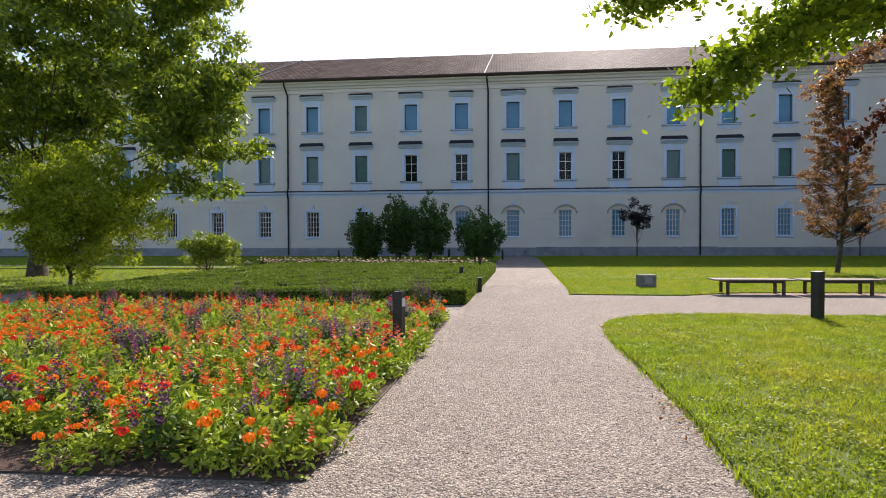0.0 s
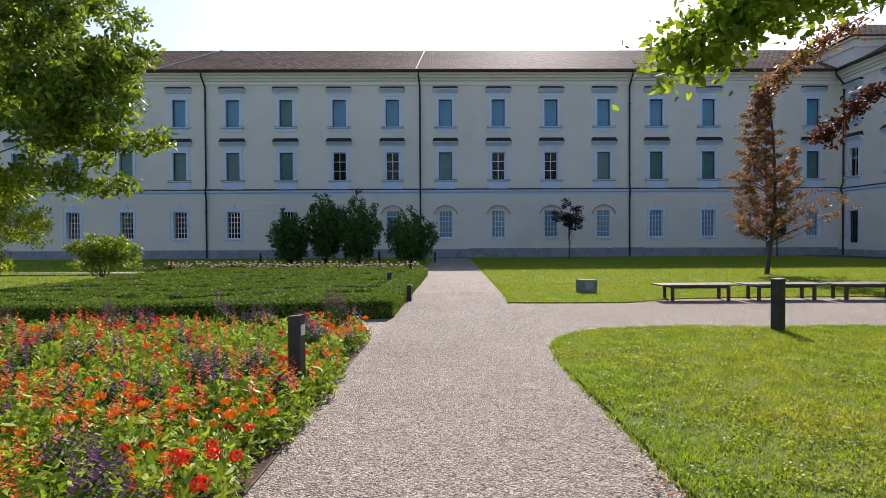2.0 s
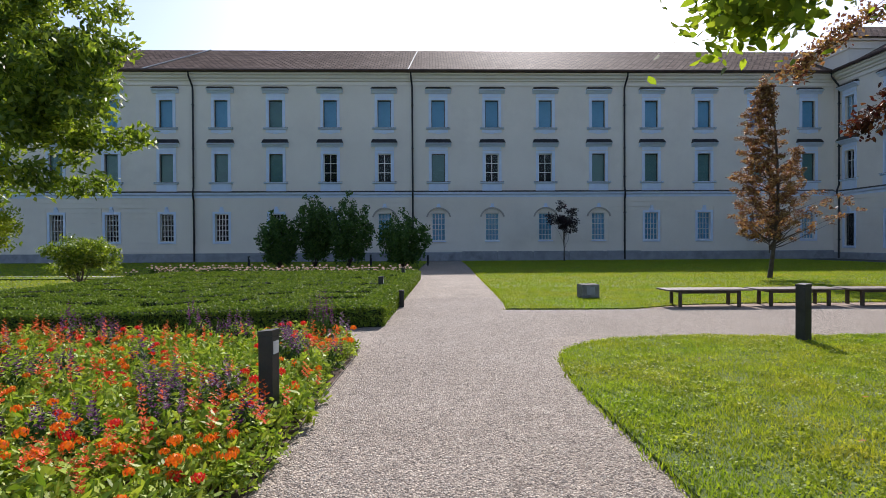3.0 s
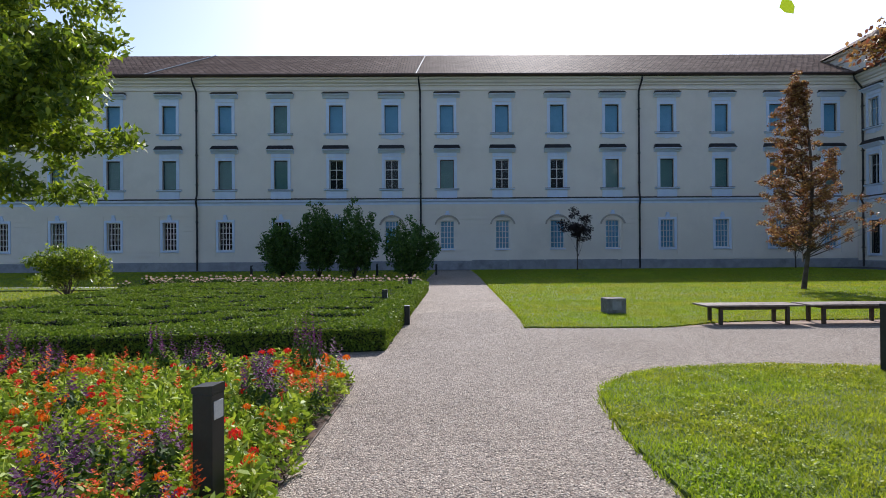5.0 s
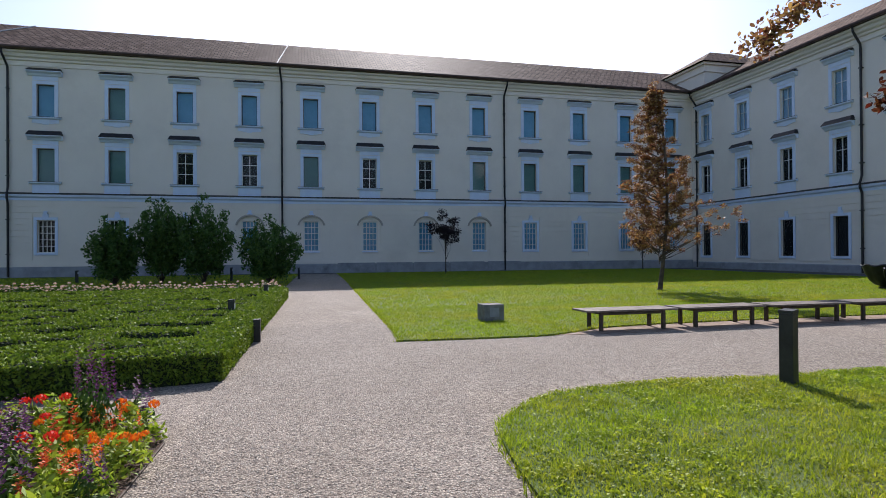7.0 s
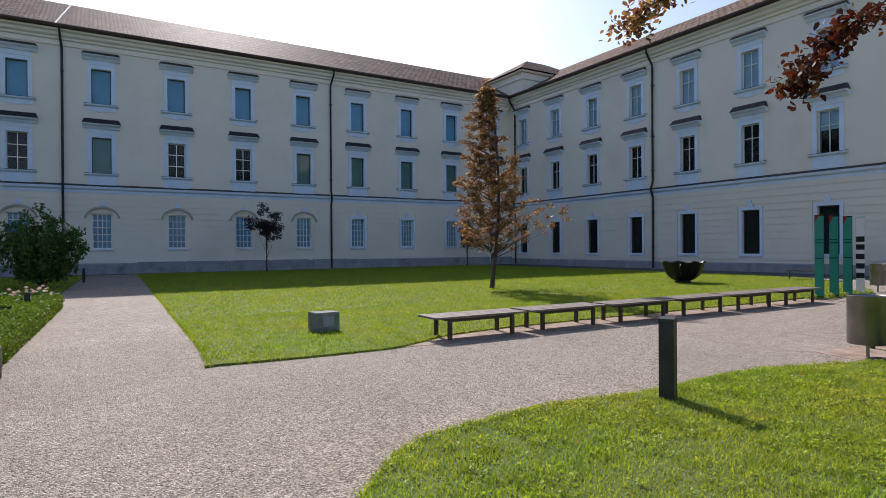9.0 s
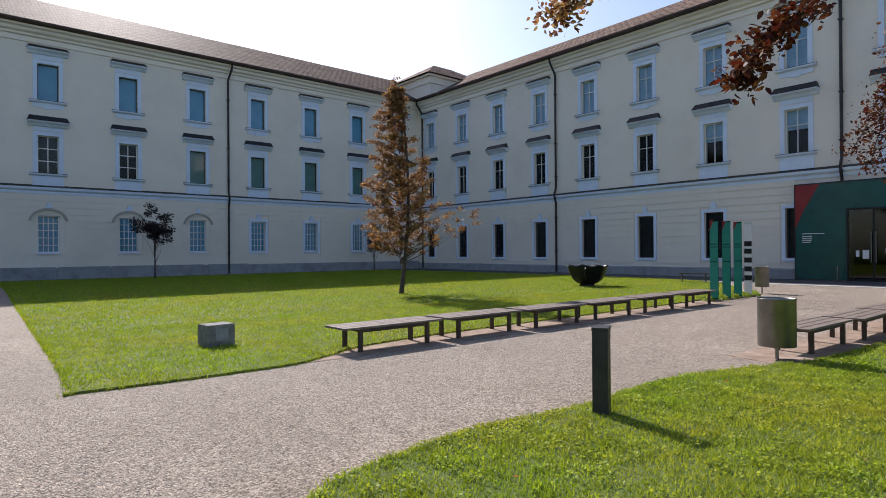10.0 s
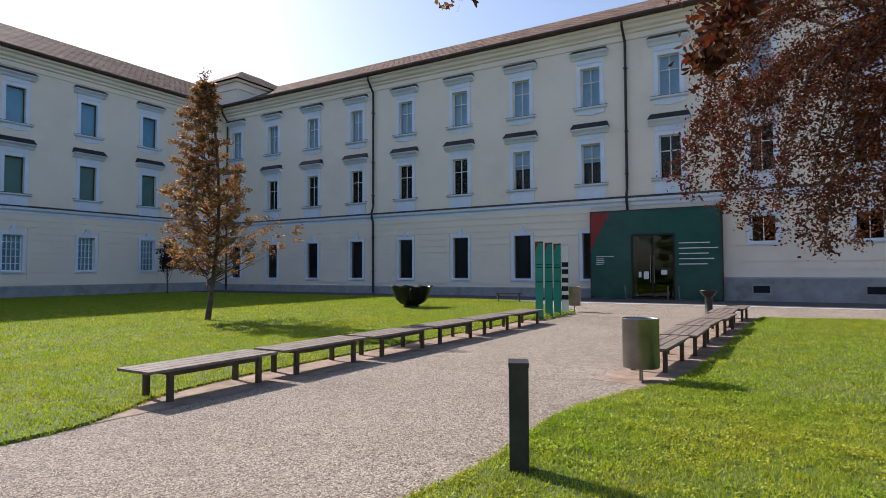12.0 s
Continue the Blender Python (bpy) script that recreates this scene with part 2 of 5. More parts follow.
M = dict(
    stucco=surface("stucco_cream", (0.77, 0.69, 0.60), (0.82, 0.74, 0.645), 0.9, 0.35, 60, 0.15, 0.004, fine_amount=0.25, stain=((0.71, 0.635, 0.55), 0.22)),
    trim=surface("stucco_trim", (0.62, 0.70, 0.85), (0.69, 0.77, 0.9), 0.85, 1.5, 70, 0.12, 0.003, fine_amount=0.2),
    # Darker brown stands for the line of shade under the projecting arches.
    arch=surface("arch_stucco_shaded", (0.40, 0.35, 0.30), (0.48, 0.42, 0.36), 0.9, 2.0, 50, 0.2, 0.004),
    plinth=surface("plinth_stone", (0.24, 0.245, 0.26), (0.33, 0.335, 0.35), 0.85, 1.2, 30, 0.3, 0.01, stain=((0.18, 0.18, 0.19), 0.8)),
    sheet=surface("dark_sheet_metal", (0.03, 0.028, 0.03), (0.055, 0.05, 0.05), 0.5, 2, 30, 0.05, 0.004, metal=0.6),
    gutter=surface("brown_gutter", (0.05, 0.03, 0.025), (0.08, 0.05, 0.04), 0.45, 2, 30, 0.05, 0.004, metal=0.5),
    seam=surface("lead_strip", (0.45, 0.44, 0.42), (0.55, 0.54, 0.52), 0.5, 3, 30, 0.1),
    frame_white=surface("window_paint_white", (0.72, 0.72, 0.70), (0.8, 0.8, 0.78), 0.5, 4, 50, 0.05, 0.002, fine_amount=0.15),
    frame_brown=surface("window_paint_brown", (0.06, 0.05, 0.045), (0.09, 0.075, 0.065), 0.5, 4, 50, 0.05, 0.002),
    glass=pane_mat("window_glass", (0.85, 0.93, 0.95), 1.4),
    door_glass=pane_mat("door_glass", (0.34, 0.40, 0.40), 1.5),
    # Blue-green of the sky reflected in the panes is put into the blind colours.
    blind_teal_reflect=surface("blind_greenish_reflect", (0.14, 0.25, 0.245), (0.19, 0.33, 0.31), 0.9, 0.9, 20, 0.1),
    blind_sky_reflect=surface("blind_sky_reflect", (0.18, 0.40, 0.58), (0.23, 0.47, 0.66), 0.9, 0.9, 20, 0.1),
    # Curtain colour includes the blue sky mirrored by the glass.
    pane_backing=surface("curtain_sky_reflect", (0.36, 0.50, 0.66), (0.48, 0.62, 0.78), 0.9, 1.5, 20, 0.1),
    # Near-black colour standing for the shade of unlit rooms behind openings.
    room_shade=surface("room_shade_black", (0.008, 0.008, 0.01), (0.016, 0.016, 0.019), 0.9, 1, 10, 0),
    roof=roof_mat(),
    gravel=gravel_mat(),
    soil=surface("bark_mulch", (0.05, 0.03, 0.02), (0.12, 0.07, 0.045), 0.95, 8, 60, 0.8, 0.03, fine_amount=0.8),
    earth=surface("bare_earth", (0.21, 0.145, 0.105), (0.36, 0.275, 0.215), 0.95, 2.5, 60, 0.6, 0.015, fine_amount=0.7),
    turf=surface("turf", (0.06, 0.095, 0.014), (0.095, 0.135, 0.022), 0.95, 0.5, 25, 0.6, 0.03, fine_amount=0.7, stain=((0.12, 0.13, 0.035), 0.35)),
    paving=surface("pale_paving", (0.34, 0.32, 0.29), (0.44, 0.41, 0.37), 0.85, 0.8, 30, 0.2, 0.005),
    asphalt=surface("dark_asphalt", (0.05, 0.05, 0.055), (0.075, 0.072, 0.075), 0.85, 1.0, 60, 0.3, 0.006),
    bark=surface("bark", (0.06, 0.045, 0.035), (0.12, 0.095, 0.075), 0.95, 5, 25, 0.9, 0.03, fine_amount=0.8),
    wood=surface("weathered_wood", (0.13, 0.10, 0.08), (0.22, 0.18, 0.15), 0.75, 6, 70, 0.4, 0.004, fine_amount=0.7),
    leg_metal=surface("rusted_steel_leg", (0.055, 0.042, 0.032), (0.10, 0.075, 0.055), 0.7, 8, 60, 0.2, 0.003, metal=0.3),
    bollard=surface("anthracite_paint", (0.018, 0.019, 0.018), (0.035, 0.036, 0.033), 0.5, 3, 60, 0.1, 0.002, fine_amount=0.5),
    lens=surface("lamp_lens", (0.6, 0.62, 0.62), (0.68, 0.7, 0.7), 0.25, 5, 60, 0.05, 0.001),
    stone=surface("grey_stone_block", (0.14, 0.135, 0.125), (0.26, 0.25, 0.235), 0.9, 6, 40, 0.7, 0.02, fine_amount=0.7),
    steel=surface("brushed_steel", (0.17, 0.17, 0.165), (0.27, 0.27, 0.26), 0.4, 2, 90, 0.05, 0.001, metal=1.0, fine_amount=0.3),
    iron=surface("dark_cast_iron", (0.008, 0.009, 0.012), (0.02, 0.022, 0.026), 0.4, 4, 40, 0.3, 0.006, metal=0.4),
    glass_green=pane_mat("green_glass", (0.03, 0.30, 0.22), 1.5),
    foil_green=surface("green_foil", (0.004, 0.06, 0.055), (0.007, 0.085, 0.075), 0.25, 1.2, 20, 0.0, fine_amount=0.15),
    foil_green_light=surface("green_foil_light", (0.015, 0.21, 0.165), (0.025, 0.27, 0.21), 0.3, 1.2, 20, 0.0, fine_amount=0.15),
    foil_red=surface("red_foil", (0.20, 0.012, 0.015), (0.26, 0.02, 0.02), 0.3, 1.2, 20, 0.0, fine_amount=0.15),
    white=surface("white_print", (0.68, 0.69, 0.7), (0.75, 0.75, 0.75), 0.6, 3, 30, 0.0, fine_amount=0.1),
    # The palest tone puts sunlit highlights into the colour of some leaves.
    leaf_big=leafy("leaf_deep_green_highlit", ((0.07, 0.125, 0.018), (0.14, 0.21, 0.026), (0.36, 0.43, 0.055), (0.06, 0.11, 0.016), (0.22, 0.30, 0.036)), 0.48, 0.4, 0.42, (1.25, 1.25, 0.5)),
    leaf_light=leafy("leaf_yellow_green", ((0.25, 0.33, 0.025), (0.44, 0.49, 0.045), (0.13, 0.19, 0.016), (0.33, 0.41, 0.03)), 0.52, 0.3, 0.45, (1.2, 1.2, 0.5)),
    leaf_bough=leafy("leaf_bough", ((0.10, 0.17, 0.018), (0.19, 0.27, 0.026), (0.30, 0.37, 0.04), (0.06, 0.105, 0.014)), 0.58, 0.2, 0.5, (1.25, 1.25, 0.5)),
    pebble=leafy("pebble", ((0.10, 0.08, 0.066), (0.31, 0.26, 0.215), (0.45, 0.39, 0.32), (0.57, 0.51, 0.42), (0.25, 0.19, 0.15)), 0.0, 0.3, 0.8),
    leaf_dark=leafy("leaf_shrub_green", ((0.035, 0.08, 0.022), (0.07, 0.14, 0.034), (0.12, 0.20, 0.05)), 0.25, 0.2, 0.5),
    leaf_copper=leafy("leaf_copper", ((0.14, 0.065, 0.045), (0.26, 0.15, 0.075), (0.46, 0.33, 0.12), (0.075, 0.04, 0.033), (0.20, 0.075, 0.05)), 0.48, 0.25, 0.5, (1.2, 1.0, 0.7)),
    leaf_copper_dark=leafy("leaf_copper_dark", ((0.045, 0.018, 0.014), (0.085, 0.032, 0.02), (0.14, 0.075, 0.03), (0.03, 0.016, 0.014), (0.10, 0.022, 0.016)), 0.35, 0.12, 0.55, (1.3, 0.8, 0.5)),
    leaf_purple=leafy("leaf_dark_purple", ((0.022, 0.012, 0.016), (0.04, 0.02, 0.022)), 0.3),
    box_leaf=leafy("box_leaf", ((0.09, 0.15, 0.018), (0.15, 0.225, 0.026), (0.23, 0.30, 0.038), (0.05, 0.09, 0.013)), 0.25, 0.12, 0.6),
    # Near-black tone puts the shade between the box leaves into the colour.
    hedge_core_shade=surface("hedge_core_shade", (0.012, 0.02, 0.006), (0.025, 0.038, 0.012), 0.95, 8, 40, 0.8, 0.03),
    bed_leaf=leafy("bed_leaf", ((0.13, 0.21, 0.022), (0.27, 0.37, 0.04), (0.44, 0.50, 0.07), (0.06, 0.11, 0.018)), 0.34, 0.2, 0.5),
    bed_leaf_dark=leafy("bed_leaf_dark", ((0.035, 0.075, 0.02), (0.08, 0.135, 0.03)), 0.25, 0.12, 0.6),
    petal_orange=leafy("petal_orange", ((0.75, 0.17, 0.01), (0.85, 0.25, 0.015), (0.70, 0.10, 0.01)), 0.35, 0.2, 0.6, (1.1, 0.9, 0.6)),
    petal_red=leafy("petal_red", ((0.62, 0.02, 0.015), (0.72, 0.05, 0.02), (0.55, 0.03, 0.03)), 0.35, 0.2, 0.6, (1.1, 0.8, 0.7)),
    petal_scarlet=leafy("petal_scarlet", ((0.74, 0.11, 0.018), (0.72, 0.20, 0.035), (0.62, 0.07, 0.03)), 0.4, 0.2, 0.6, (1.1, 0.8, 0.7)),
    petal_purple=leafy("petal_purple", ((0.10, 0.03, 0.095), (0.16, 0.06, 0.14), (0.065, 0.025, 0.06)), 0.4, 0.2, 0.6, (1.1, 0.8, 1.1)),
    petal_pale=leafy("petal_pale", ((0.70, 0.52, 0.42), (0.75, 0.66, 0.55), (0.65, 0.36, 0.33)), 0.35, 0.2, 0.6, (1.0, 0.9, 0.8)),
    grass=lawn_mat(),
    dry_leaf=leafy("fallen_leaf", ((0.26, 0.14, 0.05), (0.30, 0.20, 0.09), (0.36, 0.11, 0.03)), 0.2, 0.03, 0.85),
)


# ---- mesh helpers ----
def finish(name, me, mat, parent=None, label=""):
    ob = new(name, me)
    me.materials.append(M[mat] if isinstance(mat, str) else mat)
    if parent:
        ob.parent = parent
    if label:
        ob["label"] = label
    return ob


def part(name, bm, mat, parent=None, label="", smooth=False):
    me = bpy.data.meshes.new(name)
    bm.to_mesh(me)
    bm.free()
    if smooth:
        me.shade_smooth()
    return finish(name, me, mat, parent, label)


def thing(name, m, label, category, group="", kind=""):
    ob = new(name)
    ob.empty_display_size = 0.1
    ob.matrix_basis = m
    return tagged(ob, label, category, group, kind)


def add_box(bm, x0, x1, y0, y1, z0, z1):
    v = [bm.verts.new((x, y, z)) for z in (z0, z1) for y in (y0, y1) for x in (x0, x1)]
    for f in ((0, 2, 3, 1), (4, 5, 7, 6), (0, 1, 5, 4), (2, 6, 7, 3), (0, 4, 6, 2), (1, 3, 7, 5)):
        bm.faces.new([v[i] for i in f])


def boxes(*dims, bevel=0.0):
    bm = bmesh.new()
    for d in dims:
        add_box(bm, *d)
    if bevel:
        bmesh.ops.bevel(bm, geom=bm.edges[:], offset=bevel, segments=2, affect="EDGES", profile=0.6)
    return bm


def lathe(profile, seg=32, wave=0.0, waves=0):
    """A turned body from (radius, height) pairs; the rim may wave."""
    bm = bmesh.new()
    rings = []
    for i, (r, z) in enumerate(profile):
        ring = []
        for s in range(seg):
            t = 2 * math.pi * s / seg
            ring.append(bm.verts.new((r * math.cos(t), r * math.sin(t), z + wave * math.sin(waves * t) * (1 if r > 0.6 * max(p[0] for p in profile) else 0))))
        rings.append(ring)
    for a_, b_ in zip(rings, rings[1:]):
        for s in range(seg):
            bm.faces.new((a_[s], a_[(s + 1) % seg], b_[(s + 1) % seg], b_[s]))
    return bm


def tube(points, radii, seg=7):
    """A tapered limb along points."""
    bm = bmesh.new()
    pts = [Vector(p) for p in points]
    rings = []
    for i, p in enumerate(pts):
        d = (pts[min(i + 1, len(pts) - 1)] - pts[max(i - 1, 0)]).normalized()
        u = d.orthogonal().normalized()
        w = d.cross(u)
        rings.append([bm.verts.new(p + radii[i] * (math.cos(2 * math.pi * s / seg) * u + math.sin(2 * math.pi * s / seg) * w)) for s in range(seg)])
    for a_, b_ in zip(rings, rings[1:]):
        best = min(range(seg), key=lambda o: (a_[0].co - b_[o].co).length)
        for s in range(seg):
            bm.faces.new((a_[s], a_[(s + 1) % seg], b_[(s + 1 + best) % seg], b_[(s + best) % seg]))
    bm.faces.new(rings[-1])
    return bm


def many_mesh(name, V):
    """A mesh of N loose polygons from an array N x k x 3."""
    n, k = V.shape[:2]
    me = bpy.data.meshes.new(name)
    me.vertices.add(n * k)
    me.vertices.foreach_set("co", V.astype(np.float32).ravel())
    me.loops.add(n * k)
    me.loops.foreach_set("vertex_index", np.arange(n * k, dtype=np.int32))
    me.polygons.add(n)
    me.polygons.foreach_set("loop_start", np.arange(0, n * k, k, dtype=np.int32))
    me.update(calc_edges=True)
    return me


rng = np.random.default_rng(7)


def unit(n):
    v = rng.normal(size=(n, 3))
    return v / np.linalg.norm(v, axis=1, keepdims=True)


def leaf_quads(P, size, droop=0.2, spread=0.35, lie=0.0, wide=0.42):
    """Pointed leaves at P, each its own size and turn; lie: how far they lie flat."""
    n = len(P)
    s = (np.asarray(size) * rng.uniform(1 - spread, 1 + spread, n))[:, None]
    u = unit(n)
    u[:, 2] = u[:, 2] * (1 - lie) - droop
    u /= np.linalg.norm(u, axis=1, keepdims=True)
    w = unit(n)
    w[:, 2] *= 1 - lie
    w -= (w * u).sum(1, keepdims=True) * u
    w /= np.linalg.norm(w, axis=1, keepdims=True) + 1e-9
    nrm = np.cross(u, w)
    return np.stack([P - u * s * 0.5, P + w * s * wide * 0.5 - u * s * 0.05 + nrm * s * 0.06, P + u * s * 0.5 - nrm * s * 0.05, P - w * s * wide * 0.5 - u * s * 0.05 + nrm * s * 0.06], 1)


def leaf_six(P, size, droop=0.2, spread=0.35, lie=0.0, wide=0.45):
    """Leaves with a rounder outline, for plants near the path."""
    q = leaf_quads(P, size, droop, spread, lie, wide)
    b, l_, t, r_ = q[:, 0], q[:, 1], q[:, 2], q[:, 3]
    mid = (b + t) / 2
    return np.stack([b, mid + (r_ - mid) * 0.95 - (t - b) * 0.16, mid + (r_ - mid) * 0.8 + (t - b) * 0.2, t, mid + (l_ - mid) * 0.8 + (t - b) * 0.2, mid + (l_ - mid) * 0.95 - (t - b) * 0.16], 1)


def field(x, y, size, seed):
    """Smooth random values in 0..1 over the plan, varying over about size metres."""
    g = np.random.default_rng(seed).uniform(0, 1, (128, 128))
    u, v = np.asarray(x) / size + 500, np.asarray(y) / size + 500
    i, j = np.floor(u).astype(int), np.floor(v).astype(int)
    a_, b_ = u - i, v - j
    a_, b_ = a_ * a_ * (3 - 2 * a_), b_ * b_ * (3 - 2 * b_)
    i0, i1, j0, j1 = i % 128, (i + 1) % 128, j % 128, (j + 1) % 128
    return (g[i0, j0] * (1 - a_) + g[i1, j0] * a_) * (1 - b_) + (g[i0, j1] * (1 - a_) + g[i1, j1] * a_) * b_


def inside(poly, x, y):
    ok = np.zeros(len(x), bool)
    for (x0, y0), (x1, y1) in zip(poly, poly[1:] + poly[:1]):
        hit = (y0 > y) != (y1 > y)
        ok ^= hit & (x < (x1 - x0) * (y - y0) / (y1 - y0 + 1e-12) + x0)
    return ok


def scatter(poly, per_m2, count=None):
    p = np.array(poly)
    (x0, y0), (x1, y1) = p.min(0), p.max(0)
    n = count or int((x1 - x0) * (y1 - y0) * per_m2)
    x, y = rng.uniform(x0, x1, n), rng.uniform(y0, y1, n)
    k = inside(poly, x, y)
    return x[k], y[k]


def slab(name, poly, z0, z1, mat, label, category, grid=0.0):
    bm = bmesh.new()
    top = [bm.verts.new((x, y, z1)) for x, y in poly]
    low = [bm.verts.new((x, y, z0)) for x, y in poly]
    bm.faces.new(top)
    for i in range(len(poly)):
        j = (i + 1) % len(poly)
        bm.faces.new((low[i], low[j], top[j], top[i]))
    bmesh.ops.recalc_face_normals(bm, faces=bm.faces[:])
    ob = part(name, bm, mat)
    return tagged(ob, label, category, kind="structure")


def rounded(points, steps=6):
    """A smooth line through points (Catmull-Rom)."""
    out = []
    for i in range(len(points) - 1):
        p0, p1, p2, p3 = [Vector((*points[min(max(j, 0), len(points) - 1)], 0)) for j in (i - 1, i, i + 1, i + 2)]
        for s in range(steps):
            t = s / steps
            q = 0.5 * (2 * p1 + (p2 - p0) * t + (2 * p0 - 5 * p1 + 4 * p2 - p3) * t * t + (3 * p1 - p0 - 3 * p2 + p3) * t ** 3)
            out.append((q.x, q.y))
    return out + [tuple(points[-1])]


# ---- plan ----
FY, RX = 51.8, 34.63                  # the long facade, the wing at right angles to it
BAY, BAY0 = 4.5, 14.42                # window axes of the long facade
COLS = list(range(-16, 5))
RIGHT = [49.95 - 4.35 * i for i in range(15)]
EAVES = 15.55

# ---- ground ----
tagged(part("ground", boxes((-420, 420, -300, 500, -0.6, -0.05)), "turf"), "wide mown grass ground reaching to the horizon", "ground", kind="structure")
slab("gravel_path", [(-13.5, -14), (27, -14), (30.8, 5), (30.8, 21), (24, 19), (3.2, 19), (3.4, 50.6), (-0.6, 50.6), (-0.9, 30), (-1.5, 27.2), (-13.5, 27.2)], -0.3, 0.0, "gravel", "pale grey gravel path, raked and trodden", "path")
slab("pavement", [(29.2, -20), (30.5, -20), (30.5, 50), (29.2, 50)], -0.3, 0.012, "paving", "pale concrete paving strip beside the wing", "pavement")
slab("pavement", [(30.5, -20), (RX, -20), (RX, 50.6), (30.5, 50.6)], -0.3, 0.008, "asphalt", "dark paving along the foot of the wing", "pavement")
slab("pavement", [(-60, 50.6), (RX, 50.6), (RX, FY), (-60, FY)], -0.3, 0.004, "asphalt", "dark paving along the foot of the facade", "pavement")
slab("worn_earth", rounded([(4.7, 15.98), (7, 15.9), (12, 15.95), (18.4, 16.1)]) + rounded([(18.4, 17.0), (12, 17.0), (7, 16.95), (5.0, 16.9)]), -0.2, 0.006, "earth", "bare reddish earth worn under the benches", "ground")
slab("worn_earth", rounded([(9.4, 11.1), (14, 10.8), (22.5, 10.5)]) + rounded([(22.5, 11.6), (14, 11.95), (9.7, 12.2)]), -0.2, 0.006, "earth", "bare earth worn under the benches", "ground")
NEAR_EDGE = rounded([(1.45, 1.0), (1.44, 4.0), (1.55, 5.9), (1.55, 8.0), (1.57, 9.4), (1.77, 10.75), (2.14, 11.33), (2.62, 11.77), (3.2, 11.95), (4.4, 12.06), (5.6, 11.9), (7.3, 11.93), (8.4, 11.74), (9.2, 11.45), (10.1, 11.15), (13, 10.95), (22.3, 10.6), (22.9, 9.9), (23.8, 7.2)])
NEAR_LAWN = [(1.4, -13)] + NEAR_EDGE + [(24.5, -13)]
FAR_EDGE = rounded([(2.75, 50.0), (2.62, 40.5), (2.25, 29.0), (1.95, 19.0), (1.83, 16.3), (1.95, 16.05), (4.3, 15.95), (5.2, 16.25), (6.2, 16.68), (9.0, 16.9), (17.8, 16.95), (19.5, 17.3), (22.0, 17.5), (25.5, 18.8), (29.0, 21.5), (30.3, 25.5), (30.6, 34), (30.2, 44), (29.6, 50)])
FAR_LAWN = FAR_EDGE
slab("lawn", NEAR_LAWN, -0.2, 0.03, "turf", "short sunlit lawn with a rounded corner beside the gravel", "lawn")
slab("lawn", FAR_LAWN, -0.2, 0.03, "turf", "wide lawn partly in the shade of the building", "lawn")
slab("lawn", [(-60, 28.9), (-0.75, 28.9), (0.0, 50.0), (-60, 50.0)], -0.2, 0.02, "turf", "shaded lawn in front of the facade", "lawn")
slab("footpath", rounded([(-60, 31.5), (-30, 31.0), (-13, 29.6), (-6, 29.4)]) + rounded([(-6, 30.0), (-13, 30.4), (-30, 32.0), (-60, 32.6)]), -0.2, 0.035, "paving", "narrow pale footpath across the lawn", "path")
slab("footpath", [(-13.5, 11.8), (-13.5, 13.2), (-40, 20.5), (-40, 18.5)], -0.2, 0.006, "gravel", "gravel path leading away under the trees", "path")
BED = [(-1.18, 4.06), (-1.09, 6.2), (-1.03, 8.8), (-0.96, 11.2), (-1.12, 11.75), (-1.6, 11.95), (-11.2, 11.9), (-11.6, 3.85)]
slab("flower_bed", BED, -0.2, 0.015, "soil", "flower bed covered with brown bark mulch", "flower bed")
bm = bmesh.new()
for (x0, y0), (x1, y1) in zip(BED, BED[1:] + BED[:1]):
    d = Vector((x1 - x0, y1 - y0, 0)).normalized()
    q = Vector((d.y, -d.x, 0)) * 0.012
    v = [bm.verts.new(Vector((x, y, z)) + o) for x, y, z, o in ((x0, y0, -0.1, q), (x1, y1, -0.1, q), (x1, y1, 0.014, q), (x0, y0, 0.014, q), (x0, y0, -0.1, -q), (x1, y1, -0.1, -q), (x1, y1, 0.014, -q), (x0, y0, 0.014, -q))]
    for f in ((0, 1, 2, 3), (5, 4, 7, 6), (3, 2, 6, 7)):
        bm.faces.new([v[i] for i in f])
tagged(part("bed_edging", bm, "leg_metal"), "thin dark steel edging round the flower bed", "edging", kind="structure")


